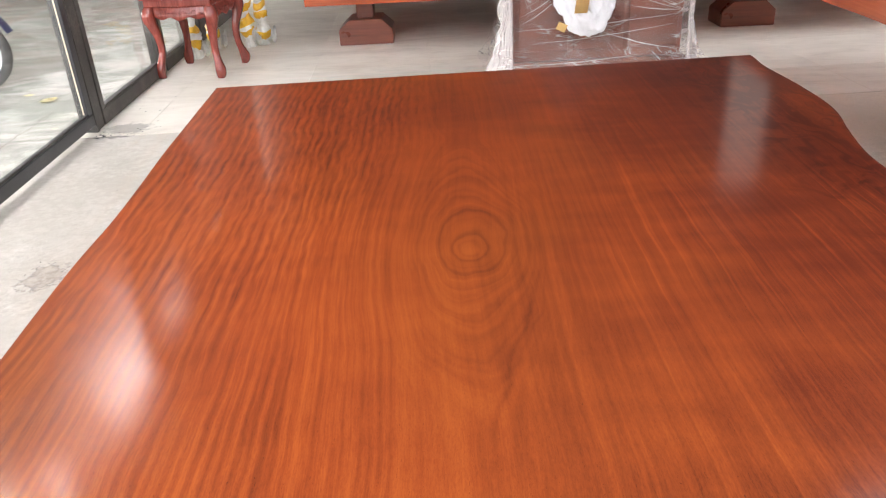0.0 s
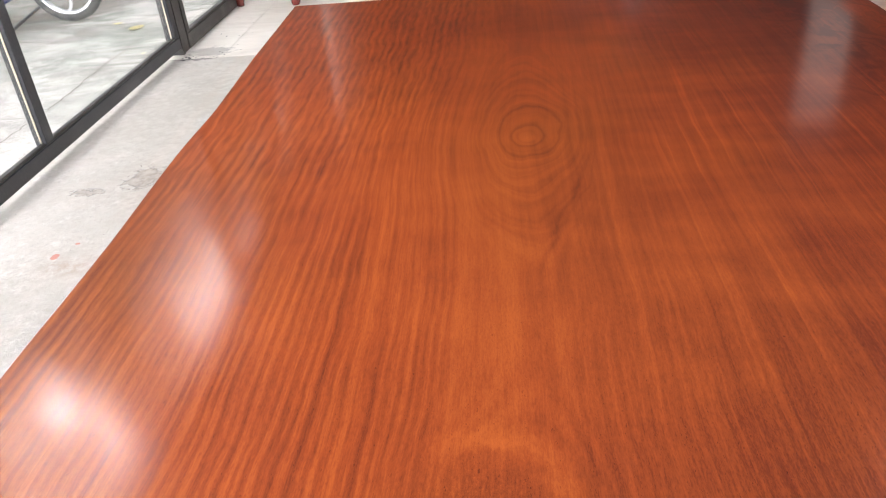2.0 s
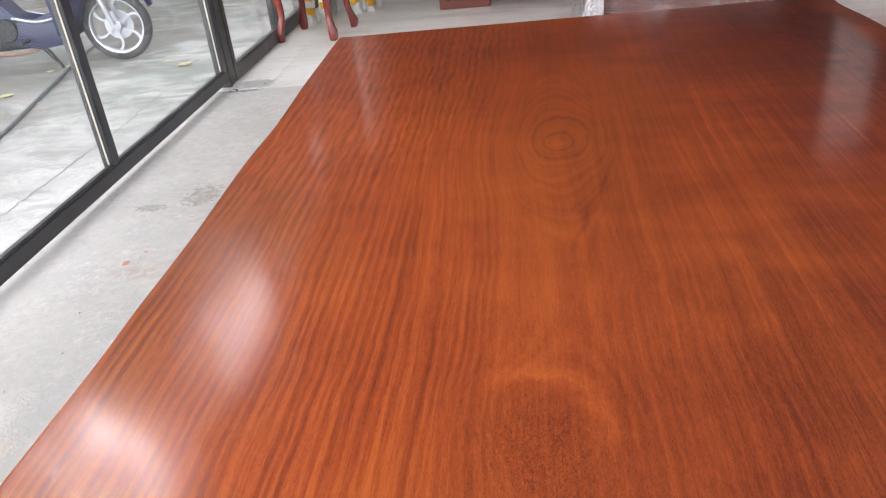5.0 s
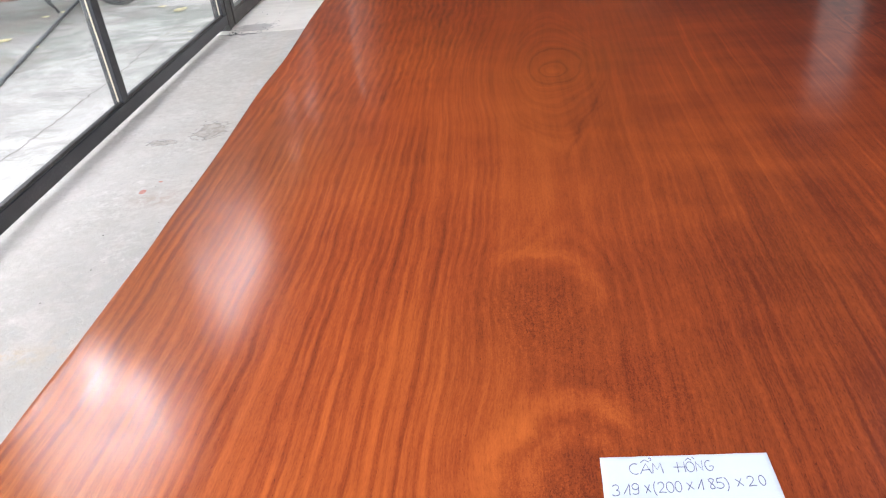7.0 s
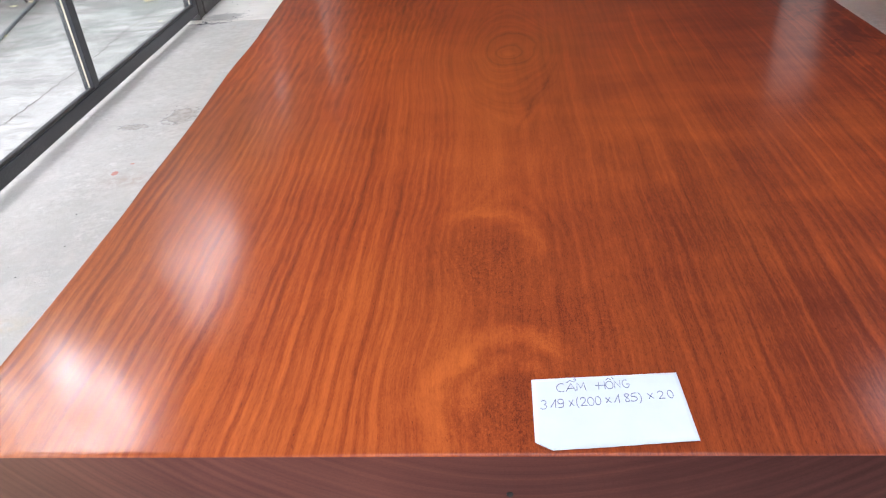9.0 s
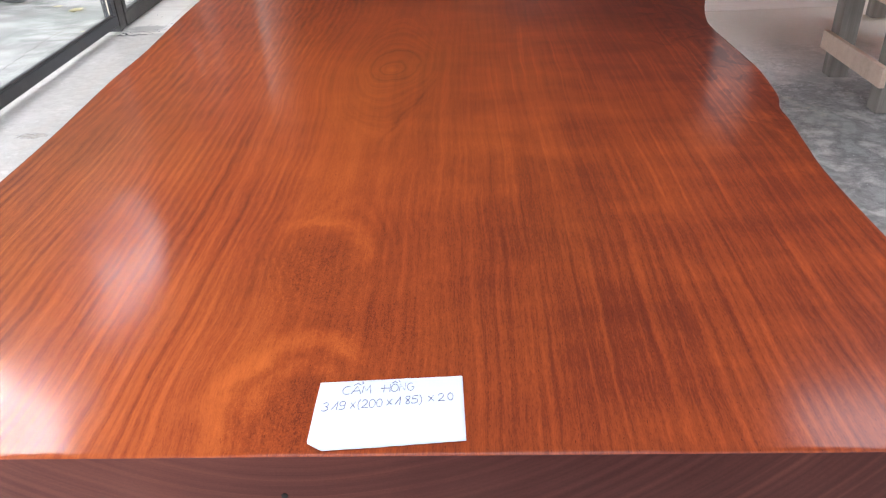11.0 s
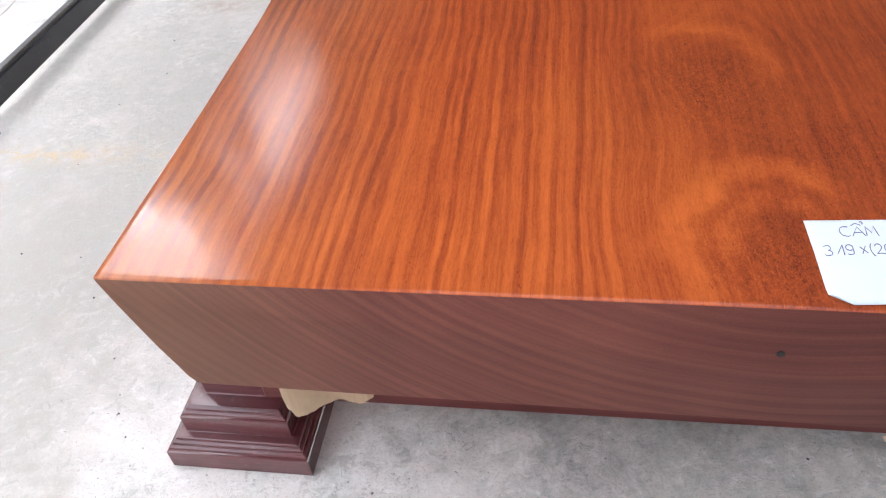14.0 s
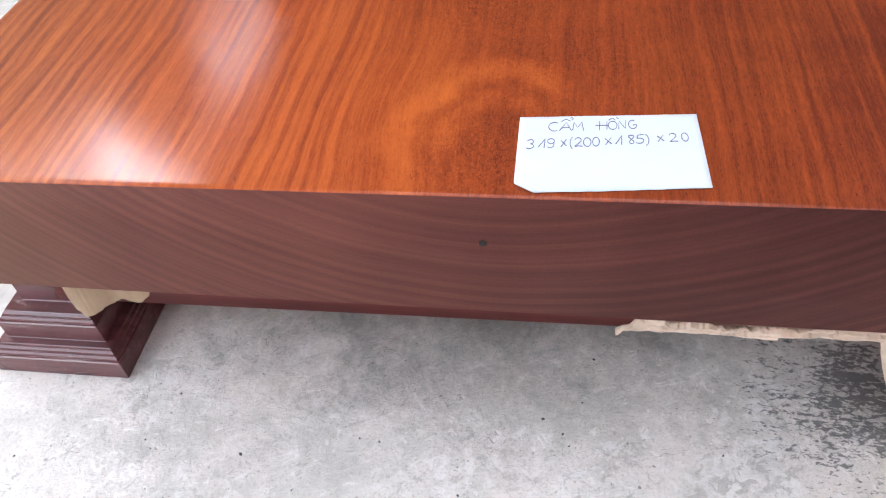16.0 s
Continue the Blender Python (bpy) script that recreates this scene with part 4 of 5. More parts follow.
def crumpled_strip(x0, x1, y, z0, z1, seed):
    """A wad of torn paper board: a thin folded skin with long creases, ragged below."""
    nx, nz = 110, 12
    grid = []
    for i in range(nx + 1):
        f = i / nx
        x = x0 + (x1 - x0) * f
        low = z1 - (z1 - z0) * min(1.0, 0.15 + f * 5.0) * (1.0 + 0.07 * noise.noise((f * 5.0, seed, 0.3)) + 0.05 * noise.noise((f * 17.0, seed, 1.3)) + 0.03 * noise.noise((f * 50.0, seed, 2.3)))
        col = []
        for j in range(nz + 1):
            g = j / nz
            fold = 1.0 - abs(noise.noise((f * 2.2 + g * 0.6, g * 5.5, seed))) * 3.2
            yy = y + 0.0105 * fold * 4 * g * (1 - g) + 0.0025 * noise.noise((f * 8.0, g * 5.0, seed + 4.0)) - 0.008 * g * (1 - g) - 0.004 * g
            col.append((x + 0.002 * noise.noise((f * 30.0, g * 6.0, seed + 7.0)), yy, z1 + (low - z1) * g + 0.0015 * noise.noise((f * 14.0, g * 3.0, seed + 9.0))))
        grid.append([*col, *[(px, py + 0.0035, pz) for px, py, pz in reversed(col)]])
    ob = new("cardboard_strip", mesh_of(loft(grid), CARD_PALE, 18))
    return tagged(ob, "pale torn cardboard strip packed under the slab", "cardboard")


def torn_liner(x0, x1, y, z0, z1, seed):
    """A strip torn along its upper edge, which curls out in ragged, pale tongues; its folded lower edge is straight."""
    nx, nz = 130, 14
    grid = []
    for i in range(nx + 1):
        f = i / nx
        x = x0 + (x1 - x0) * f
        rag = 0.30 * noise.noise((x * 26.0, seed, 0.3)) + 0.22 * abs(noise.noise((x * 75.0, seed, 1.3))) + 0.10 * noise.noise((x * 190.0, seed, 2.3))
        high = z0 + (z1 - z0) * min(1.0, 0.12 + f * 6.0) * (0.86 + rag)
        curl = 0.5 + 0.8 * noise.noise((x * 34.0, seed, 6.3))
        col = []
        for j in range(nz + 1):
            g = j / nz
            ridge = abs(noise.noise((x * 9.0 + g * 0.8, g * 4.2, seed))) * 0.016 + abs(noise.noise((x * 30.0, g * 9.0, seed + 3.0))) * 0.005
            col.append((x + 0.0012 * noise.noise((x * 90.0, g * 6.0, seed)), y - ridge - 0.012 * curl * g ** 5 - 0.004 * g, z0 + (high - z0) * g + 0.0012 * noise.noise((x * 40.0, g * 5.0, seed + 9.0))))
        grid.append([*col, *[(px, py + 0.0028, pz) for px, py, pz in reversed(col)]])
    ob = new("cardboard_strip", mesh_of(loft(grid), CARD_PALE, 12))
    return tagged(ob, "pale torn cardboard strip with a ragged upper edge under the slab", "cardboard")


crumpled_strip(0.140, 0.472, 0.040, 0.223, 0.279, 8.0)
torn_liner(0.158, 0.352, 0.024, 0.2225, 0.262, 12.0)
torn_liner(0.335, 0.476, 0.030, 0.2190, 0.256, 21.0)


def crumpled_sheet():
    """The board stood round the other foot, its edge curling."""
    rings = []
    for i in range(25):
        f = i / 24
        col = []
        for g in np.linspace(0, 1, 16):
            z = 0.001 + 0.277 * g
            x0 = 0.473 + 0.42 * max(0.0, 0.215 - z) + 0.004 * noise.noise((g * 9.0, 2.0, 3.0))
            col.append((x0 + (0.875 - x0) * f, 0.028 + 0.004 * noise.noise((f * 9.0, g * 6.0, 5.0)), z))
        rings.append([*col, *[(px, py + 0.004, pz) for px, py, pz in reversed(col)]])
    return tagged(new("cardboard_sheet", mesh_of(loft(rings), CARD_PALE, 40)), "pale cardboard sheet standing against the foot", "cardboard")


crumpled_sheet()


# ---- the hand-written note ----
def note():
    ob_root = thing("paper_note", "white slip of paper with blue handwriting on the slab", "note")
    A, B, C, D = (0.034, 0.130), (0.230, 0.139), (0.2335, 0.015), (0.0335, 0.0005)
    nx, ny = 28, 18

    def place(u, v):
        x = (A[0] * (1 - u) + B[0] * u) * (1 - v) + (D[0] * (1 - u) + C[0] * u) * v
        y = (A[1] * (1 - u) + B[1] * u) * (1 - v) + (D[1] * (1 - u) + C[1] * u) * v
        c = max(0.0, 0.12 - (u * 1.2 + (1 - v)))       # clipped and curled corner
        if c > 0:
            x, y = x + c * 0.06, y + c * 0.07
        z = TOP + 0.0011 + 0.0012 * abs(math.sin(u * 5 + 1)) * math.sin(v * 4) ** 2 + 0.035 * c + 0.0035 * max(0, u - 0.75) * v
        y += 0.0006 * noise.noise((u * 14, v * 3, 2.0))
        return x, y, z

    bm = bmesh.new()
    grid = [[bm.verts.new(place(i / nx, j / ny)) for i in range(nx + 1)] for j in range(ny + 1)]
    for j in range(ny):
        for i in range(nx):
            bm.faces.new((grid[j][i], grid[j + 1][i], grid[j + 1][i + 1], grid[j][i + 1]))
    bmesh.ops.recalc_face_normals(bm, faces=list(bm.faces))
    bmesh.ops.solidify(bm, geom=list(bm.faces), thickness=0.0004)
    part("sheet", bm, PAPER, ob_root, smooth=True)

    def arc(cx, cy, rx, ry, a0, a1, n=14):
        return [(cx + rx * math.cos(radians(a0 + (a1 - a0) * k / n)), cy + ry * math.sin(radians(a0 + (a1 - a0) * k / n))) for k in range(n + 1)]

    # the strokes of each character: width 0 to 1, baseline 0, top 1
    shape = {
        "3": [arc(0.45, 0.75, 0.42, 0.25, 150, -80) + arc(0.40, 0.24, 0.52, 0.26, 80, -150)],
        "1": [[(0.0, 0.10), (0.82, 1.0), (0.79, 0.5), (0.74, -0.02)]],
        "9": [arc(0.48, 0.70, 0.42, 0.29, 20, 375) + [(0.86, 0.45)] + arc(0.40, 0.22, 0.44, 0.24, 0, -140)],
        "x": [[(0.0, 0.78), (0.95, 0.12)], [(0.92, 0.85), (0.05, 0.08)]],
        "(": [arc(1.3, 0.42, 1.2, 0.72, 118, 242)],
        ")": [arc(-0.6, 0.38, 1.3, 0.76, 58, -62)],
        "2": [arc(0.42, 0.72, 0.40, 0.28, 165, -35) + [(0.40, 0.28), (0.0, 0.02), (0.45, 0.06), (1.0, 0.02)]],
        "0": [arc(0.50, 0.50, 0.46, 0.50, 105, 470, 20)],
        "8": [[(0.48 + 0.42 * math.sin(2 * q) * (1.0 + 0.12 * math.cos(q)), 0.5 + 0.5 * math.cos(q)) for q in np.linspace(0.3, 6.6, 28)]],
        "5": [[(0.95, 1.02), (0.25, 0.97), (0.16, 0.56)] + arc(0.38, 0.30, 0.52, 0.30, 110, -140)],
        "C": [arc(0.60, 0.50, 0.62, 0.56, 58, 300, 18)],
        "A": [[(0.0, -0.02), (0.56, 1.0), (0.98, -0.05)], [(0.16, 0.34), (0.86, 0.36)], [(0.16, 1.14), (0.52, 1.42), (0.90, 1.16)], arc(1.02, 1.46, 0.11, 0.14, 150, -110, 8)],
        "M": [[(0.0, 0.0), (0.12, 1.0), (0.46, 0.30), (0.84, 1.04), (0.98, -0.04)]],
        "H": [[(0.30, 1.02), (0.24, -0.04)], [(0.95, 1.04), (0.92, 0.0)], [(-0.12, 0.52), (1.05, 0.50)]],
        "O": [arc(0.50, 0.50, 0.50, 0.52, 100, 465, 20), [(0.10, 1.18), (0.48, 1.42), (0.84, 1.18)], [(1.0, 1.52), (1.26, 1.26)]],
        "N": [[(0.0, -0.02), (0.10, 1.0), (0.80, 0.02), (0.92, 1.06)]],
        "G": [arc(0.52, 0.50, 0.52, 0.54, 62, 335, 18) + [(1.0, 0.46), (0.56, 0.44)]],
    }

    def write(text, spans, base, high, tilt):
        """One line of writing; spans: where each character begins and ends across the sheet."""
        for ch, u0, u1 in zip(text, spans[::2], spans[1::2]):
            bm = None
            for line in shape[ch]:
                pts = []
                for q in spline([(px, py, 0) for px, py in line], 2) if len(line) > 5 else [Vector((px, py, 0)) for px, py in line]:
                    u = u0 + (u1 - u0) * q.x
                    px, py, pz = place(u, base - tilt * u - q.y * high)
                    pts.append((px, py, pz + 0.0003))
                bm = tube(pts, 0.00046, 5, bm)
            part("handwritten_character", bm, INK, ob_root, "thin blue ballpoint strokes", smooth=True)

    write("CAMHONG", (0.170, 0.222, 0.230, 0.298, 0.304, 0.366, 0.438, 0.500, 0.504, 0.552, 0.560, 0.606, 0.616, 0.660), 0.215, 0.115, 0.025)
    write("319x(200x185)x20", (0.052, 0.094, 0.116, 0.160, 0.164, 0.208, 0.240, 0.272, 0.288, 0.308, 0.316, 0.358, 0.362, 0.406, 0.412, 0.452, 0.482, 0.518, 0.538, 0.580, 0.608, 0.640, 0.648, 0.694, 0.700, 0.724, 0.762, 0.800, 0.828, 0.872, 0.892, 0.930), 0.455, 0.118, 0.062)


note()


# ---- carved stool by the window ----
def ring_sq(cx, cy, z, w, r=0.3, n=4):
    """A rounded square, side w."""
    out = []
    for k in range(4 * n):
        t = 2 * math.pi * (k + 0.5) / (4 * n)
        c, s = math.cos(t), math.sin(t)
        q = (abs(c) ** 4 + abs(s) ** 4) ** -0.25
        out.append((cx + c * q * w / 2, cy + s * q * w / 2, z))
    return out


def carved_stool(m):
    st = thing("carved_stool", "red lacquered rosewood stool with carved cabriole legs", "stool", m)
    W, D = 0.44, 0.45
    path = [(0.002, 0.0, 0.044), (0.006, 0.02, 0.056), (0.006, 0.06, 0.062), (-0.004, 0.10, 0.050), (-0.016, 0.15, 0.042), (-0.021, 0.21, 0.043), (-0.015, 0.28, 0.052), (0.000, 0.345, 0.066), (0.009, 0.39, 0.076), (0.008, 0.43, 0.074), (0.0, 0.47, 0.058)]
    for sx in (-1, 1):
        for sy in (-1, 1):
            bx, by = sx * (W / 2 - 0.01), sy * (D / 2 - 0.01)
            rings = [ring_sq(bx + sx * p.x, by + sy * p.x, p.y, p.z) for p in spline(path, 4)]
            leg = part("leg", loft(rings), WOOD_STOOL, st, smooth=True)
            # scroll on the foot and shell on the knee
            for fy, ny in ((by + sy * 0.026, sy),):
                pts = [(bx + sx * 0.002 + (0.004 + 0.013 * (1 - q / 22)) * math.cos(q * 0.55), fy + ny * 0.002, 0.055 + (0.004 + 0.013 * (1 - q / 22)) * math.sin(q * 0.55)) for q in range(23)]
                part("scroll", tube(pts, 0.0035, 6), WOOD_STOOL, leg, smooth=True)
                pts = [(bx + sx * 0.008 + (0.004 + 0.017 * (1 - q / 22)) * math.cos(q * 0.55 + 2), by + sy * 0.042, 0.405 + (0.004 + 0.017 * (1 - q / 22)) * math.sin(q * 0.55 + 2)) for q in range(23)]
                part("scroll", tube(pts, 0.004, 6), WOOD_STOOL, leg, smooth=True)
    for k in range(4):
        L = W if k % 2 == 0 else D
        off = (D if k % 2 == 0 else W) / 2 - 0.012
        n = 36
        rings = []
        for q in range(n + 1):
            f = q / n
            xx = (f - 0.5) * (L - 0.05)
            low = 0.388 + 0.009 * math.cos(f * math.pi * 6) + 0.02 * abs(f - 0.5)
            bow = 0.016 * math.sin(math.pi * f)
            rings.append([(xx, -off - bow * 1.3, low), (xx, -off - bow * 1.3 - 0.005, low + 0.012), (xx, -off - bow - 0.006, 0.425), (xx, -off - 0.004, 0.455), (xx, -off, 0.47), (xx, -off + 0.02, 0.47), (xx, -off + 0.02, low)])
        ap = part("apron", loft(rings), WOOD_STOOL, st, "carved, scalloped apron", smooth=50, at=pose(0, 0, 0, 0, 0, 90 * k))
        bm = None
        for q in range(9):
            f = (q + 1) / 10
            s = 1 if q % 2 else -1
            c = Vector(((f - 0.5) * (L - 0.10), -off - 0.017 * math.sin(math.pi * f) - 0.007, 0.424 + 0.006 * s))
            pts = [c + Vector(((0.020 - 0.0007 * g) * math.cos(g * 0.42 * s + q), 0, (0.014 - 0.0005 * g) * math.sin(g * 0.42 * s + q))) for g in range(18)]
            bm = tube(pts, 0.003, 5, bm)
        part("carving", bm, WOOD_STOOL, ap, smooth=True)
    part("seat_frame", box(-W / 2 - 0.012, -D / 2 - 0.012, 0.470, W / 2 + 0.012, D / 2 + 0.012, 0.512, 0.006, 2), WOOD_STOOL, st)
    part("seat", box(-W / 2 - 0.03, -D / 2 - 0.03, 0.5125, W / 2 + 0.03, D / 2 + 0.03, 0.54, 0.008, 2), WOOD_STOOL, st, "polished red seat board")
    return st


carved_stool(pose(-1.672, 5.435, 0, 0, 0, -8.5))


# ---- wrapped furniture behind the stool ----
def wrapped_chair(m):
    ch = thing("wrapped_chair", "chair packed in white bubble wrap with yellow tape", "wrapped chair", m)
    rnd = random.Random(5)
    for lx, ly in ((-0.20, -0.22), (-0.14, 0.08), (0.12, 0.12), (0.23, 0.17)):
        def skin(z, q, grow):
            t = 2 * math.pi * q / 20
            r = 0.040 + grow + 0.030 * noise.noise((math.cos(t) * 1.5 + lx * 9, math.sin(t) * 1.5, z * 13)) + 0.010 * noise.noise((math.cos(t) * 5, math.sin(t) * 5 + ly * 9, z * 45)) + 0.012 * math.sin(z * 34 + lx * 20)
            return lx + r * math.cos(t), ly + r * math.sin(t)

        leg = part("wrapped_leg", loft([[(*skin(z, q, 0.0), z) for q in range(20)] for z in np.linspace(0, 0.50, 34)]), BUBBLE, ch, smooth=True)
        # tape wound on askew, its edges ragged
        for z in (0.11, 0.215, 0.33):
            z += rnd.uniform(-0.025, 0.025)
            ph, hw, tilt = rnd.uniform(0, 6.28), rnd.uniform(0.022, 0.036), rnd.uniform(0.006, 0.022)
            rings = []
            for g, e in ((-0.002, -1), (0.0035, -0.92), (0.0045, -0.3), (0.0045, 0.3), (0.0035, 0.92), (-0.002, 1)):
                ring = []
                for q in range(20):
                    zz = z + tilt * math.sin(2 * math.pi * q / 20 + ph) + e * hw * (1 + 0.35 * noise.noise((q * 0.6, e * 2, z * 30)))
                    ring.append((*skin(zz, q, g), zz))
                rings.append(ring)
            part("tape_band", loft(rings, True, False), TAPE, leg, "yellow packing tape", smooth=True)
        # loose flap of wrap
        bm = bmesh.new()
        g = [[bm.verts.new((lx + 0.055 + 0.05 * i / 4, ly - 0.03 + 0.05 * j / 4 + 0.012 * math.sin(i * 2 + j), 0.03 + 0.10 * j / 4 + 0.02 * math.sin(i * 1.7 + j * 2.3))) for i in range(5)] for j in range(5)]
        for j in range(4):
            for i in range(4):
                bm.faces.new((g[j][i], g[j][i + 1], g[j + 1][i + 1], g[j + 1][i]))
        bmesh.ops.solidify(bm, geom=list(bm.faces), thickness=0.003)
        part("wrap_flap", bm, BUBBLE, leg, smooth=True)
    b = box(-0.28, -0.30, 0.48, 0.30, 0.25, 0.62, 0.04, 3)
    for v in b.verts:
        v.co += Vector((noise.noise(v.co * 9), noise.noise(v.co * 9 + Vector((5, 0, 0))), noise.noise(v.co * 9 + Vector((0, 5, 0))))) * 0.02
    part("wrapped_seat", b, BUBBLE, ch, smooth=True)
    return ch


wrapped_chair(pose(-1.64, 6.06, 0))


# ---- the long table at the back ----
def live_slab(x0, x1, y0, y1, zb, zt, seed, wob=0.03):
    rings = []
    n = 40
    for k in range(n + 1):
        f = k / n
        x = x0 + (x1 - x0) * f
        a0 = y0 + wob * noise.noise((f * 5.0, seed, 0.0))
        a1 = y1 + wob * noise.noise((f * 5.0, seed, 9.0))
        rings.append([(x, a0 + 0.03, zb), (x, a0 + 0.012, (zb + zt) / 2), (x, a0 + 0.001, zt - 0.008), (x, a0 + 0.006, zt), (x, a1 - 0.006, zt), (x, a1 - 0.001, zt - 0.008), (x, a1 - 0.012, (zb + zt) / 2), (x, a1 - 0.03, zb)])
    return loft(rings)


def pedestal(w=0.415, depth=0.80, col=0.13, top=0.36):
    hw, hc = w / 2, w / 2 - 0.085
    sec = [(-hw, 0.0), (hw, 0.0), (hw, 0.115), (hc, 0.19), (-hc, 0.19), (-hw, 0.115)]
    b = loft([[(x, y, z) for x, z in sec] for y in (0.0, depth)])
    bmesh.ops.bevel(b, geom=list(b.edges), offset=0.005, segments=1, affect="EDGES")
    c = box(-col / 2, 0.06, 0.1905, col / 2, depth - 0.06, top, 0.004)
    return b, c


def long_table():
    tb = thing("long_table", "long brown-red hardwood slab table on block pedestals", "table")
    # Top is extended out of view, back and right, to shade the floor below.
    part("tabletop", live_slab(-0.955, 5.30, 5.62, 8.15, 0.36, 0.53, 3.0), WOOD_TABLE_TOP, tb, "thick red slab with a natural edge", smooth=40)
    for x in (-0.575, 2.37, 4.9):
        b, c = pedestal(depth=0.30, top=0.3595)
        foot = part("pedestal_base", b, WOOD_TABLE, tb, "chamfered brown block base", at=pose(x, 6.03, 0))
        part("pedestal_column", c, WOOD_TABLE, tb, at=pose(x, 6.03, 0))
    return tb


long_table()


# ---- the slab table on timber trestles, to the right ----
def trestle_table():
    tb = thing("trestle_table", "orange-red slab table resting on raw timber trestles", "table", pose(1.525, 2.20, 0, 0, 0, -3.6))
    b = live_slab(0.0, 2.55, -1.5, 0.0, 0.6205, 0.79, 6.0, 0.02)
    part("tabletop", b, WOOD_TABLE_TOP, tb, "thick orange-red slab with a natural edge", smooth=40, at=pose(0, 0, 0, 0, 0, 90))
    return tb


trestle_table()


def trestle(x, y):
    tr = thing("timber_trestle", "low trestle of grey raw posts with pale planed braces", "trestle", pose(x, y, 0, 0, 0, -2), group="trestles under the slab table")
    for px in (0.0, 1.05):
        for py in (0.0, 0.48):
            part("post", box(px, py, 0.0, px + 0.085, py + 0.085, 0.530, 0.003), WOOD_RAW, tr, "grey raw timber post")
        part("brace", box(px - 0.024, -0.02, 0.115, px - 0.0005, 0.585, 0.198, 0.002), WOOD_PALE, tr, "pale planed brace")
    for py in (0.0, 0.48):
        part("beam", box(-0.12, py, 0.5305, 1.155, py + 0.085, 0.620, 0.003), WOOD_RAW, tr, "grey raw beam")


trestle(1.955, 2.30)
trestle(2.66, 3.36)


# ---- the wrapped cabinet with the white bag ----
def wrapped_cabinet(m):
    cb = thing("wrapped_cabinet", "brown wooden cabinet wrapped in clear stretch film", "cabinet", m)
    W, D, Hc = 1.04, 0.52, 0.86
    part("body", box(0, 0, 0.10, W, D, Hc, 0.006), WOOD_TABLE, cb, "brown hardwood body")
    part("plinth", box(-0.03, -0.03, 0.0, W + 0.03, D + 0.03, 0.10, 0.012, 2), WOOD_TABLE, cb)
    for k in range(3):
        part("front_panel", box(0.03 + k * 0.337, -0.014, 0.16, 0.337 + k * 0.337, -0.0005, Hc - 0.05, 0.006), WOOD_TABLE, cb)

    def film(off, amp, seed, flare):
        rings = []
        nz, per = 30, 96
        for j in range(nz + 1):
            z = 0.012 + (Hc + 0.01) * j / nz
            grow = off + flare * max(0.0, 1 - z / 0.30) ** 1.6
            ring = []
            for k in range(per):
                q = k / per * 4
                side, f = int(q), q - int(q)
                x, y = [(-grow + (W + 2 * grow) * f, -grow), (W + grow, -grow + (D + 2 * grow) * f), (W + grow - (W + 2 * grow) * f, D + grow), (-grow, D + grow - (D + 2 * grow) * f)][side]
                p = Vector((x * 5, z * 11 + x * 3, y * 5 + seed))
                d = amp * (noise.noise(p) + 0.6 * noise.noise(p * 2.7))
                nx, ny = [(0, -1), (1, 0), (0, 1), (-1, 0)][side]
                ring.append((x + nx * max(0, d + amp), y + ny * max(0, d + amp), z + 0.006 * noise.noise(p * 1.3)))
            rings.append(ring)
        return loft(rings, True, False)

    part("stretch_film", film(0.022, 0.010, 2.0, 0.10), WRAP, cb, "clear stretch film", smooth=True)
    part("stretch_film", film(0.040, 0.014, 9.0, 0.12), WRAP, cb, "clear stretch film", smooth=True)
    # film bunched at the corners: pleated skirts that fan out towards the floor
    for cx, sx, wide in ((-0.015, -1, 1.0), (W + 0.015, 1, 0.6)):
        for layer in range(3):
            nu, nv = 40, 36
            rows = []
            for j in range(nv + 1):
                z = 0.003 + j / nv * (0.84 - 0.06 * layer)
                fl = max(0.0, 1 - z / 0.36) ** 1.2
                span = (0.060 + 0.105 * fl) * wide
                row = []
                for i in range(nu + 1):
                    u = i / nu
                    pleat = 0.022 * noise.noise((u * 7.0 + layer * 5.0, z * 5.0, sx * 3.0)) + 0.010 * noise.noise((u * 19.0, z * 17.0, layer + 4.0)) + 0.005 * noise.noise((u * 40.0, z * 40.0, layer))
                    edge = (0.045 * noise.noise((z * 6.0, layer * 3.0, sx)) + 0.022 * noise.noise((z * 19.0, layer * 3.0, sx))) * u * wide
                    row.append((cx + sx * (span * u + edge), -0.052 - 0.012 * layer - 0.045 * fl + pleat + 0.05 * u * u, z + 0.012 * noise.noise((u * 5.0, z * 9.0, 2.0 + layer)) * min(1.0, z * 8)))
                rows.append(row)
            part("bunched_film", loft(rows, False, False), WRAP_MILKY, cb, "bunched milky film", smooth=True)
    # taut folds: two long ones where the film turns out to the floor, short ones fanning from the tape and the corners
    rnd = random.Random(11)
    folds = [((0.02, 0.30), (1.16, 0.36)), ((0.10, 0.22), (1.12, 0.30)), ((0.62, 0.27), (1.15, 0.15)), ((0.0, 0.10), (0.9, 0.13))]
    folds += [((0.05 + 0.02 * k, 0.34 + 0.05 * k), (0.30 + 0.05 * k, 0.48 + 0.07 * k)) for k in range(5)]
    folds += [((1.17, 0.38), (0.80 - 0.04 * k, 0.42 + 0.085 * k)) for k in range(4)]
    for k, ((x0, z0), (x1, z1)) in enumerate(folds):
        pts = []
        for f in np.linspace(0, 1, 12):
            z = z0 + (z1 - z0) * f - 0.012 * math.sin(math.pi * f) + 0.005 * noise.noise((f * 5, k, 0))
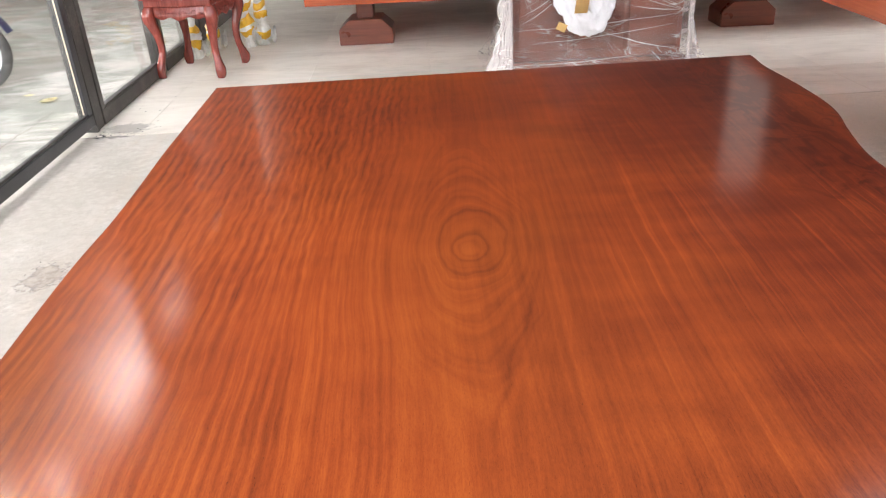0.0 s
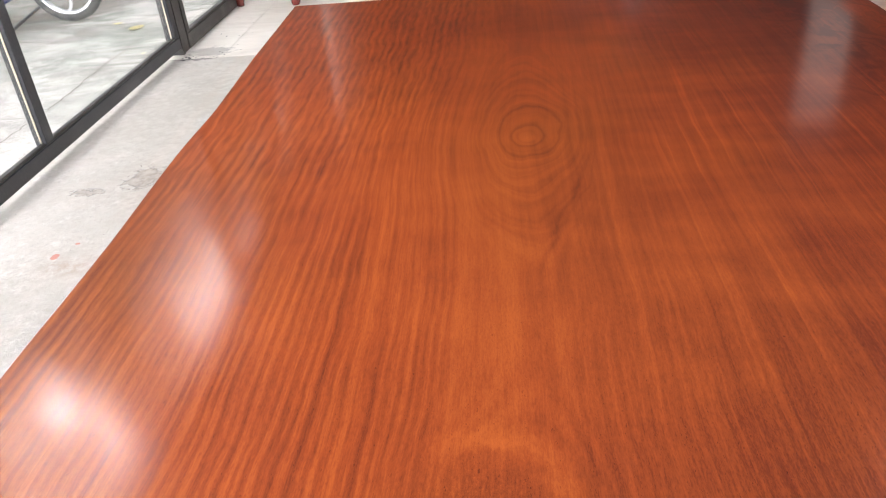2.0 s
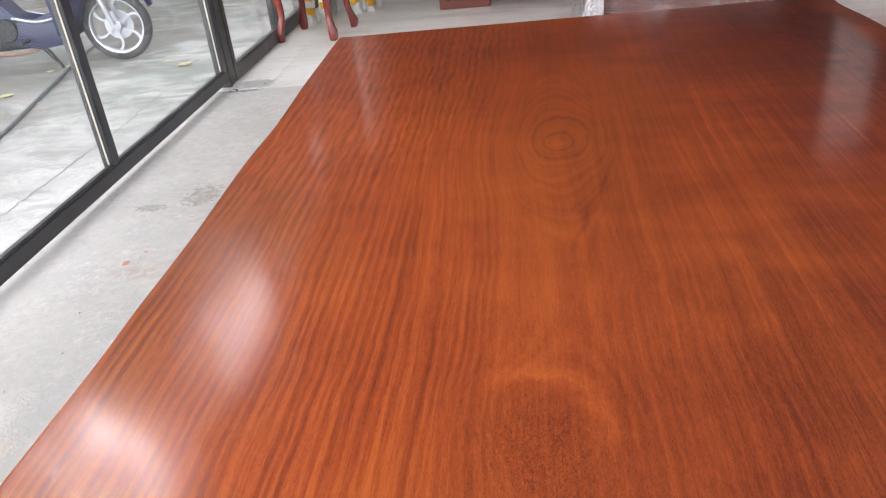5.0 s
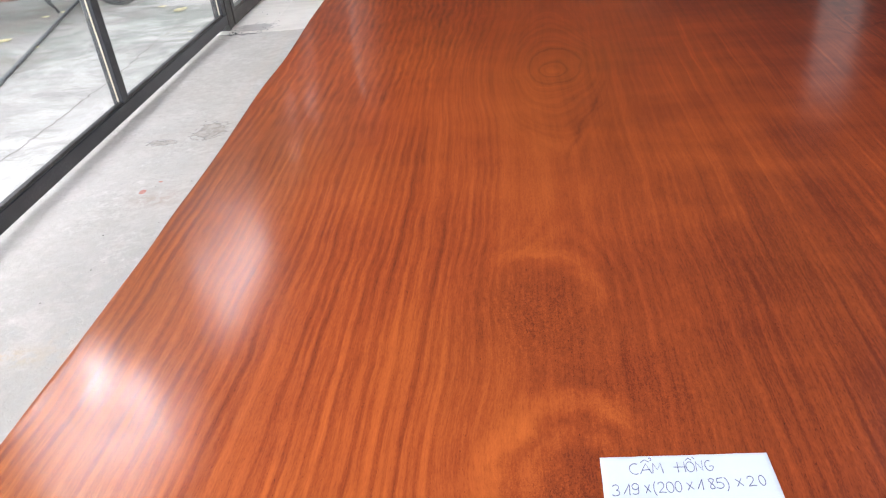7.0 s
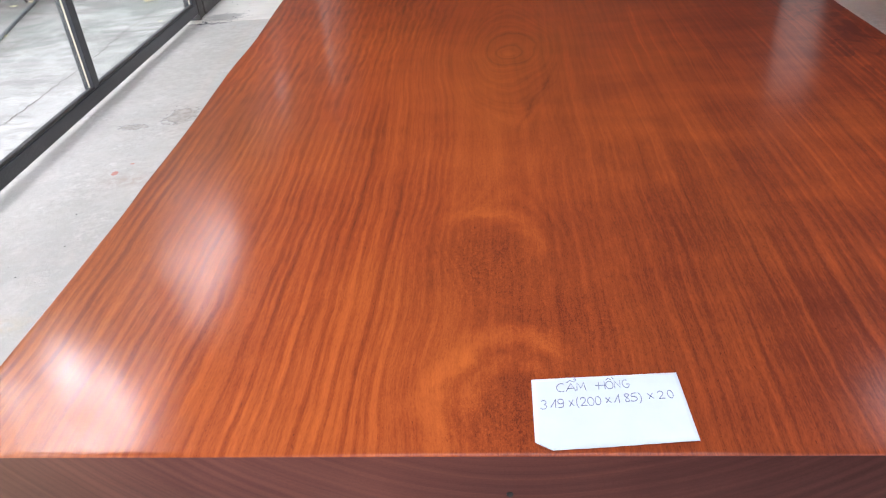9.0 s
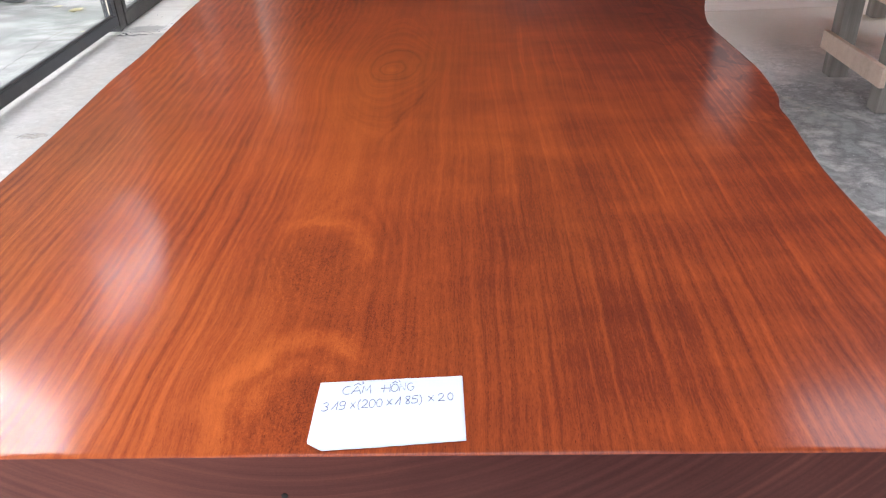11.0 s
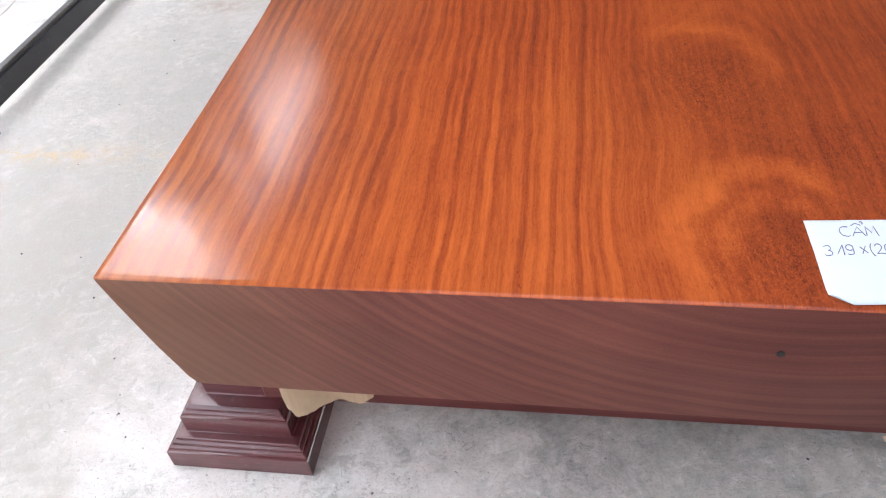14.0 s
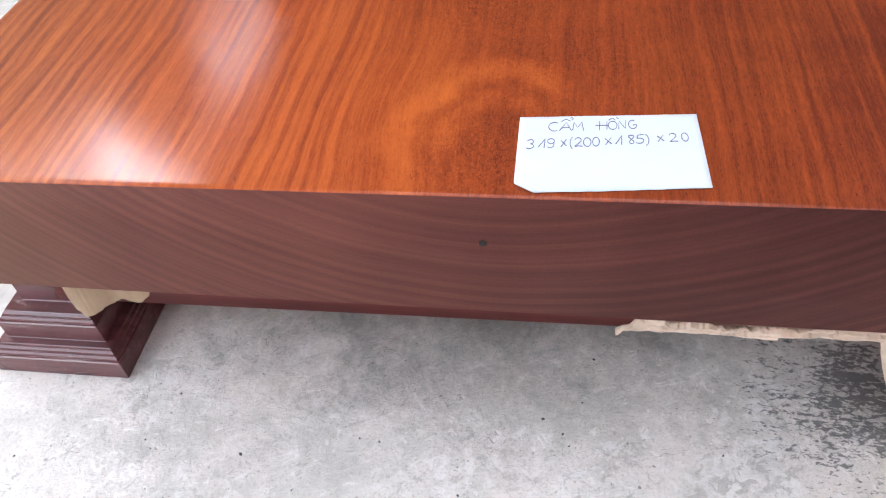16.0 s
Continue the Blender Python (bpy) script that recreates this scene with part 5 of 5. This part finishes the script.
            pts.append(((x0 + (x1 - x0) * f) * W / 1.2, -0.056 - 0.05 * max(0, 1 - z / 0.3) ** 1.6, z))
        line = spline(pts, 3)
        w = rnd.uniform(0.0012, 0.0026)
        part("film_crease", tube(line, [w * (0.25 + math.sin(math.pi * i / (len(line) - 1))) for i in range(len(line))], 5), WRAP_MILKY, cb, "white crease in the film", smooth=True)
    return cb


wrapped_cabinet(pose(0.44, 4.78, 0, 0, 0, 2.0))


def plastic_bag(m):
    bg_ = thing("plastic_bag", "white plastic bag stuck to the film with tan tape", "plastic bag", m)
    bm = bmesh.new()
    bmesh.ops.create_icosphere(bm, subdivisions=5, radius=1.0)
    for v in bm.verts:
        p = v.co.copy()
        w = 0.175 + 0.02 * p.z + 0.03 * p.z * p.z
        d = 1 + 0.16 * noise.noise(p * 2.3) + 0.08 * noise.noise(p * 6.0)
        # folds that run down from the tape, sharp along their crests
        fold = 0.030 * (1 - abs(noise.noise((p.x * 5.0 + p.z * 1.5, p.z * 1.6, 2.0))) * 2.4) + 0.014 * (1 - abs(noise.noise((p.x * 11.0 - p.z * 4, p.z * 5.0, 7.0))) * 2.4)
        v.co = Vector((p.x * w * d - 0.055 * p.z, p.y * 0.035 * d - 0.02 * (1 - abs(p.z)) + (fold * p.y if p.y < 0 else 0), p.z * 0.25 * d))
    part("bag_body", bm, BAG, bg_, smooth=True)
    b = bmesh.new()
    for j in range(9):
        for i in (0, 1):
            b.verts.new((-0.015 + 0.075 * i - 0.006 * j, -0.104 - 0.004 * math.sin(j), 0.22 - 0.040 * j))
    b.verts.ensure_lookup_table()
    for j in range(8):
        b.faces.new((b.verts[2 * j], b.verts[2 * j + 1], b.verts[2 * j + 3], b.verts[2 * j + 2]))
    bmesh.ops.solidify(b, geom=list(b.faces), thickness=0.0015)
    part("tape_strip", b, TAPE_TAN, bg_, "tan packing tape")
    part("tape_scrap", box(-0.075, -0.112, -0.235, -0.020, -0.108, -0.19, 0.001), TAPE_TAN, bg_, "tan packing tape", at=pose(0, 0, 0, 0, 25, 0))
    return bg_


plastic_bag(pose(0.83, 4.66, 0.52))


# ---- outside: scooter, hose, cracks, leaves, trees ----
def wheel(parent, x, r=0.29, disc=True, name="front_wheel"):
    w = new(name)
    w.parent = parent
    w.matrix_basis = pose(x, 0, r)
    # tyre
    prof = []
    for k in range(13):
        t = math.pi * k / 12
        prof.append((r - 0.056 + 0.056 * math.sin(t) ** 0.8, -0.042 * math.cos(t)))
    rings = []
    n = 48
    for k in range(n):
        c, s = math.cos(2 * math.pi * k / n), math.sin(2 * math.pi * k / n)
        rings.append([(q * c, h, q * s) for q, h in prof] + [((r - 0.062) * c, 0.030, (r - 0.062) * s), ((r - 0.062) * c, -0.030, (r - 0.062) * s)])
    rings.append(rings[0])
    bm = loft(rings, True, False)
    bmesh.ops.remove_doubles(bm, verts=list(bm.verts), dist=1e-5)
    part("tyre", bm, RUBBER, w, "black rubber tyre", smooth=60)
    rings = []
    for k in range(n):
        c, s = math.cos(2 * math.pi * k / n), math.sin(2 * math.pi * k / n)
        rings.append([(q * c, h, q * s) for q, h in ((r - 0.057, -0.036), (r - 0.057, 0.036), (r - 0.070, 0.034), (r - 0.077, 0.012), (r - 0.077, -0.012), (r - 0.070, -0.034))])
    rings.append(rings[0])
    bm = loft(rings, True, False)
    bmesh.ops.remove_doubles(bm, verts=list(bm.verts), dist=1e-5)
    part("rim", bm, ALLOY, w, "silver cast rim", smooth=50)
    for k in range(6):
        t = 2 * math.pi * k / 6 + 0.3
        rings = []
        for f in np.linspace(0, 1, 7):
            rr = 0.03 + (r - 0.105) * f
            tt = t + 0.28 * math.sin(f * math.pi * 0.9)
            hw = 0.012 - 0.005 * math.sin(f * math.pi) + 0.003 * f
            c, s = math.cos(tt), math.sin(tt)
            rings.append([(rr * c - hw * s, -0.012, rr * s + hw * c), (rr * c + hw * s, -0.012, rr * s - hw * c), (rr * c + hw * s * 0.7, 0.012, rr * s - hw * c * 0.7), (rr * c - hw * s * 0.7, 0.012, rr * s + hw * c * 0.7)])
        part("spoke", loft(rings), ALLOY, w, smooth=45)
    part("hub", lathe([(0.018, -0.05), (0.042, -0.045), (0.045, 0.0), (0.042, 0.045), (0.018, 0.05)], 20, "y"), ALLOY, w, smooth=40)
    if disc:
        part("brake_disc", lathe([(0.075, 0.032), (0.115, 0.032), (0.115, 0.036), (0.075, 0.036)], 28, "y"), ALLOY, w)
    return w


def scooter(m):
    """Built along x, the front wheel at +x, standing on its wheels."""
    sc = thing("motor_scooter", "dark blue step-through motorbike parked on its side stand", "motorbike", m)
    wheel(sc, -0.09, 0.272, False, "rear_wheel")
    wheel(sc, 1.215, 0.272, True, "front_wheel")
    for s in (-1, 1):
        part("fork_leg", tube([(1.215, s * 0.085, 0.29), (1.14, s * 0.085, 0.56), (1.07, s * 0.07, 0.80)], [0.020, 0.024, 0.020], 10), ALLOY, sc, "silver fork leg", smooth=40)
        part("shock_absorber", tube([(0.02, s * 0.11, 0.30), (-0.02, s * 0.11, 0.58)], 0.024, 10), BLACK, sc, smooth=40)
    # mudguard over the front wheel
    rings = []
    for k in range(13):
        t = radians(20 + 130 * k / 12)
        rings.append([(1.215 + rr * math.cos(t), y, 0.29 + rr * math.sin(t)) for rr, y in ((0.315, -0.055), (0.335, -0.03), (0.34, 0.0), (0.335, 0.03), (0.315, 0.055), (0.322, 0.03), (0.33, 0.0), (0.322, -0.03))])
    part("front_mudguard", loft(rings), BLUE, sc, smooth=50)
    # leg shield, lower body, tail
    rings = []
    for x, z0, z1, hw in ((1.06, 0.62, 0.98, 0.08), (1.00, 0.42, 0.98, 0.20), (0.93, 0.33, 0.95, 0.24), (0.86, 0.29, 0.78, 0.22), (0.80, 0.27, 0.56, 0.17)):
        rings.append([(x, -hw, z0), (x, -hw * 0.6, z0 - 0.03), (x, hw * 0.6, z0 - 0.03), (x, hw, z0), (x - 0.01, hw, z1), (x - 0.01, -hw, z1)])
    part("leg_shield", loft(rings), BLUE, sc, "dark blue plastic leg shield", smooth=50)
    rings = []
    for x, z0, z1, hw in ((0.93, 0.25, 0.50, 0.10), (0.80, 0.19, 0.44, 0.13), (0.62, 0.17, 0.40, 0.13), (0.48, 0.21, 0.44, 0.13), (0.32, 0.40, 0.66, 0.14), (0.05, 0.50, 0.74, 0.13), (-0.25, 0.60, 0.76, 0.09), (-0.42, 0.66, 0.74, 0.05)):
        rings.append([(x, -hw, z0), (x, hw, z0), (x, hw * 1.05, (z0 + z1) / 2), (x, hw * 0.8, z1), (x, -hw * 0.8, z1), (x, -hw * 1.05, (z0 + z1) / 2)])
    part("body_cover", loft(rings), BLUE, sc, "dark blue plastic body", smooth=50)
    for s in (-1, 1):
        part("trim_strip", tube(spline([(0.94, s * 0.20, 0.47), (0.84, s * 0.155, 0.41), (0.66, s * 0.145, 0.385), (0.48, s * 0.145, 0.43)], 5), 0.010, 8), ALLOY, sc, "bright trim strip", smooth=True)
        part("foot_peg", tube([(0.55, s * 0.11, 0.25), (0.55, s * 0.30, 0.26)], 0.016, 8), RUBBER, sc)
    rings = [[(x, y * w, z + h * up) for y, up in ((-1, 0), (1, 0), (0.85, 1), (-0.85, 1))] for x, z, h, w in ((0.44, 0.66, 0.05, 0.10), (0.20, 0.70, 0.09, 0.13), (-0.10, 0.75, 0.10, 0.13), (-0.36, 0.76, 0.07, 0.09))]
    part("seat", loft(rings), BLACK, sc, "black seat", smooth=50)
    # engine and exhaust
    part("engine", box(0.12, -0.12, 0.18, 0.54, 0.12, 0.42, 0.04, 3), BLACK, sc, "grey-black engine block", smooth=40)
    fan = part("fan_cover", lathe([(0.02, -0.155), (0.085, -0.150), (0.095, -0.125), (0.09, -0.10)], 24, "y"), BLACK, sc, smooth=40, at=pose(0.40, 0, 0.34))
    for k in range(12):
        t = 2 * math.pi * k / 12
        part("fin", tube([(0.02 * math.cos(t), -0.158, 0.02 * math.sin(t)), (0.08 * math.cos(t + 0.3), -0.156, 0.08 * math.sin(t + 0.3))], 0.003, 5), HOSE, fan)
    part("exhaust_pipe", tube(spline([(0.66, -0.06, 0.24), (0.58, -0.12, 0.17), (0.40, -0.15, 0.16), (0.15, -0.16, 0.19), (-0.12, -0.17, 0.25), (-0.36, -0.17, 0.32)], 5), [0.014] * 12 + [0.018 + 0.003 * k for k in range(8)] + [0.044] * 6, 12), RUST, sc, "brown heat-stained exhaust", smooth=50)
    case = part("crankcase", lathe([(0.03, -0.150), (0.098, -0.146), (0.112, -0.130), (0.115, -0.10), (0.10, -0.09)], 28, "y"), HOSE, sc, "dull grey crankcase cover", smooth=35, at=pose(0.22, 0, 0.29))
    for k in range(7):
        t = 2 * math.pi * k / 7
        part("bolt", lathe([(0.006, -0.158), (0.009, -0.150), (0.009, -0.13)], 8, "y"), ALLOY, case, at=pose(0.088 * math.cos(t), 0.012, 0.088 * math.sin(t)))
    for k in range(6):
        part("cooling_fin", box(0.52 + 0.022 * k, -0.085, 0.23, 0.528 + 0.022 * k, 0.085, 0.37, 0.003), HOSE, sc)
    part("kick_lever", tube(spline([(0.22, -0.15, 0.29), (0.15, -0.18, 0.27), (0.05, -0.19, 0.33), (-0.02, -0.20, 0.36)], 4), 0.009, 8), ALLOY, sc, "chrome kick lever", smooth=True)
    part("swing_arm", box(-0.02, 0.10, 0.24, 0.42, 0.13, 0.30, 0.008), BLACK, sc)
    part("side_stand", tube(spline([(0.62, -0.08, 0.20), (0.68, -0.09, 0.11), (0.73, -0.10, 0.008)], 4), 0.010, 8), BLACK, sc, smooth=True)
    part("side_stand", tube(spline([(0.60, -0.07, 0.18), (0.65, -0.08, 0.11), (0.69, -0.085, 0.05)], 4), 0.007, 8), BLACK, sc, smooth=True)
    part("handlebar", tube(spline([(0.92, -0.34, 1.00), (1.00, -0.15, 1.03), (1.01, 0, 1.02), (1.00, 0.15, 1.03), (0.92, 0.34, 1.00)], 4), 0.018, 8), BLACK, sc, smooth=True)
    part("headlight", lathe([(0.02, 0.09), (0.07, 0.07), (0.085, 0.0), (0.07, -0.06)], 20, "x"), ALLOY, sc, smooth=True, at=pose(1.06, 0, 0.97))
    return sc


scooter(pose(-4.54, 5.335, -0.10, 0, 0, math.degrees(math.atan2(0.20, 1.20))))

hose = tube(spline([(-2.70, 1.6, -0.087), (-2.86, 2.5, -0.087), (-3.11, 3.31, -0.087), (-3.33, 4.04, -0.087), (-3.68, 5.18, -0.087), (-3.92, 6.02, -0.087), (-4.3, 7.4, -0.087)], 8), 0.0125, 8)
tagged(new("garden_hose", mesh_of(hose, HOSE, True)), "grey rubber hose lying across the yard", "hose")


def crack(pts, w, seed):
    """A narrow groove of broken cement, let into the yard as a thin dark sunk strip with a raised lip."""
    rnd = random.Random(seed)
    line = spline(pts, 14)
    bm = bmesh.new()
    rows = []
    for k, p in enumerate(line):
        q = w * (0.5 + 0.9 * abs(noise.noise((k * 0.4, seed, 0)))) + 0.001
        j = rnd.uniform(-0.012, 0.012)
        rows.append([bm.verts.new((p.x + j - q, p.y, -0.0975)), bm.verts.new((p.x + j, p.y, -0.0985)), bm.verts.new((p.x + j + q, p.y, -0.0975))])
    for a0, a1 in zip(rows, rows[1:]):
        for i in (0, 1):
            bm.faces.new((a0[i], a0[i + 1], a1[i + 1], a1[i]))
    bmesh.ops.recalc_face_normals(bm, faces=list(bm.faces))
    ob = new("ground_crack", mesh_of(bm, BARK))
    return tagged(ob, "dark crack across the concrete yard", "crack", kind="structure")


crack([(-2.40, 1.2, 0), (-2.45, 2.49, 0), (-2.45, 2.75, 0), (-2.46, 3.13, 0), (-2.46, 3.58, 0), (-2.51, 4.21, 0), (-2.54, 4.9, 0)], 0.0024, 4)


def fallen_leaf(x, y, s, rot, mat=None, label="dry yellow leaf fallen on the concrete yard"):
    bm = bmesh.new()
    n = 8
    rows = []
    for k in range(n + 1):
        f = k / n
        w = s * 0.32 * math.sin(math.pi * min(1, f * 0.96 + 0.02)) ** 0.8
        zc = 0.012 + 0.10 * s * (f - 0.5) ** 2 * 4
        rows.append([bm.verts.new((s * (f - 0.5), -w, zc + 0.25 * w)), bm.verts.new((s * (f - 0.5), 0, zc)), bm.verts.new((s * (f - 0.5), w, zc + 0.35 * w))])
    for a0, a1 in zip(rows, rows[1:]):
        for i in (0, 1):
            bm.faces.new((a0[i], a0[i + 1], a1[i + 1], a1[i]))
    bmesh.ops.solidify(bm, geom=list(bm.faces), thickness=0.0012)
    ob = new("fallen_leaf", mesh_of(bm, mat or LEAF_DRY, True))
    ob.matrix_basis = pose(x, y, -0.109, 0, 0, rot)
    return tagged(ob, label, "leaf", "fallen leaves in the yard")


for x, y, s, r in ((-2.90, 5.32, 0.085, 20), (-2.68, 5.15, 0.15, 60), (-3.77, 5.37, 0.09, 130), (-3.86, 5.25, 0.08, 10), (-3.79, 4.57, 0.13, 30), (-4.57, 5.49, 0.09, 80), (-3.89, 4.39, 0.08, 0), (-3.41, 4.34, 0.07, 70), (-2.35, 4.5, 0.04, 40)):
    fallen_leaf(x, y, s * 0.85, r)


# two small breaks cut through the crowns so bright sky spots reflect in the slab, each a line with its half width
BREAKS = [(Vector((-0.65, 0.35, 0.47)), Vector((math.sin(radians(b)) * math.cos(radians(c)), math.cos(radians(b)) * math.cos(radians(c)), math.sin(radians(c)))), w) for b, c, w in ((-39.6, 34.4, 0.23), (-36.6, 36.8, 0.16))]


def tree(x, y, trunk_h, crown_z, crown_r, crown_h, n_leaf, seed):
    rnd = random.Random(seed)
    tr = thing("tree", "broad leafy tree standing beyond the yard", "tree", pose(x, y, -0.1), group="trees beyond the yard")
    pts = [(0, 0, -0.05), (0.05, 0.02, trunk_h * 0.4), (rnd.uniform(-0.2, 0.2), rnd.uniform(-0.2, 0.2), trunk_h), (rnd.uniform(-0.4, 0.4), rnd.uniform(-0.4, 0.4), crown_z + crown_h * 0.6)]
    sp = spline(pts, 6)
    part("trunk", tube(sp, [0.20 * (1 - 0.8 * k / (len(sp) - 1)) for k in range(len(sp))], 10), BARK, tr, smooth=True)
    tips = []
    bm = None
    for k in range(16):
        t = 2 * math.pi * k / 16 * 3 + rnd.uniform(-0.2, 0.2)
        z0 = trunk_h * rnd.uniform(0.75, 1.1)
        q = crown_r * rnd.uniform(0.45, 0.9)
        z1 = crown_z + crown_h * rnd.uniform(-0.5, 0.5)
        limb = spline([(0, 0, z0), (q * 0.4 * math.cos(t), q * 0.4 * math.sin(t), (z0 + z1) / 2 + 0.2), (q * math.cos(t), q * math.sin(t), z1)], 5)
        bm = tube(limb, [0.07 * (1 - 0.85 * i / (len(limb) - 1)) for i in range(len(limb))], 6, bm)
        tips += limb[4:]
    part("limbs", bm, BARK, tr, smooth=True)
    verts, faces = [], []
    for k in range(n_leaf):
        c = rnd.choice(tips)
        d = Vector((rnd.gauss(0, 0.7), rnd.gauss(0, 0.7), rnd.gauss(0, 0.6)))
        p = Vector(c) + d
        off = [(p + Vector((x, y, -0.1)) - o, w, g) for o, w, g in BREAKS]
        if any((v - w * v.dot(w)).length < g for v, w, g in off):
            continue
        s = rnd.uniform(0.14, 0.27)
        a1 = Vector((rnd.uniform(-1, 1), rnd.uniform(-1, 1), rnd.uniform(-0.6, 0.6))).normalized()
        b1 = a1.orthogonal().normalized()
        i = len(verts)
        verts += [p - a1 * s, p + b1 * s * 0.45 - a1 * 0.1 * s, p + a1 * s, p - b1 * s * 0.45]
        faces += [(i, i + 1, i + 2, i + 3)]
    me = bpy.data.meshes.new("crown")
    me.from_pydata([tuple(v) for v in verts], [], faces)
    me.materials.append(FOLIAGE)
    ob = new("crown", me)
    ob.parent = tr
    return tr


# Trees are out of view, arranged to screen the sky in the slab's reflections.
for k, (x, y, th, cz, cr, chh, n) in enumerate(((-6.8, 8.0, 2.2, 5.2, 3.4, 7.0, 9400), (-8.4, 2.8, 2.2, 5.2, 3.4, 7.0, 6500), (-6.9, 12.1, 2.0, 4.8, 2.8, 7.2, 9500), (-10.5, 13.0, 2.6, 6.2, 3.8, 8.0, 5200), (-13, 8.0, 2.6, 6.6, 3.8, 8.0, 5200), (-9.5, -1.6, 2.4, 5.2, 3.2, 6.4, 4600), (-5.2, 12.3, 1.6, 3.6, 2.2, 5.4, 11000))):
    tree(x - 0.35, y - 0.25, th + 0.3, cz + 0.8, cr, chh, int(n * 0.72), 40 + k)


# ---- floor tiles ----
def tiles():
    joint, u0, v0, size = 0.0018, 0.25, 0.50, 0.80
    us = [-0.098, u0] + [u0 + size * k for k in range(1, 11)] + [RX - 0.002]
    vs = [-0.098, v0] + [v0 + size * k for k in range(1, 8)] + [RY1 - 0.002]
    made = {}
    for a0, a1 in zip(us, us[1:]):
        for b0, b1 in zip(vs, vs[1:]):
            w, d = a1 - a0 - (joint if a1 == u0 else 0.0006), b1 - b0 - (joint if b1 == v0 else 0.0006)
            key = (round(w, 4), round(d, 4))
            if key not in made:
                made[key] = mesh_of(box(-w / 2, -d / 2, -0.012, w / 2, d / 2, 0.0, 0.0006), TILE)
            ob = new("tile", made[key])
            ob.parent = tiled_floor
            ob.matrix_basis = pose(a0 + w / 2, b0 + d / 2, 0.0)


tiles()
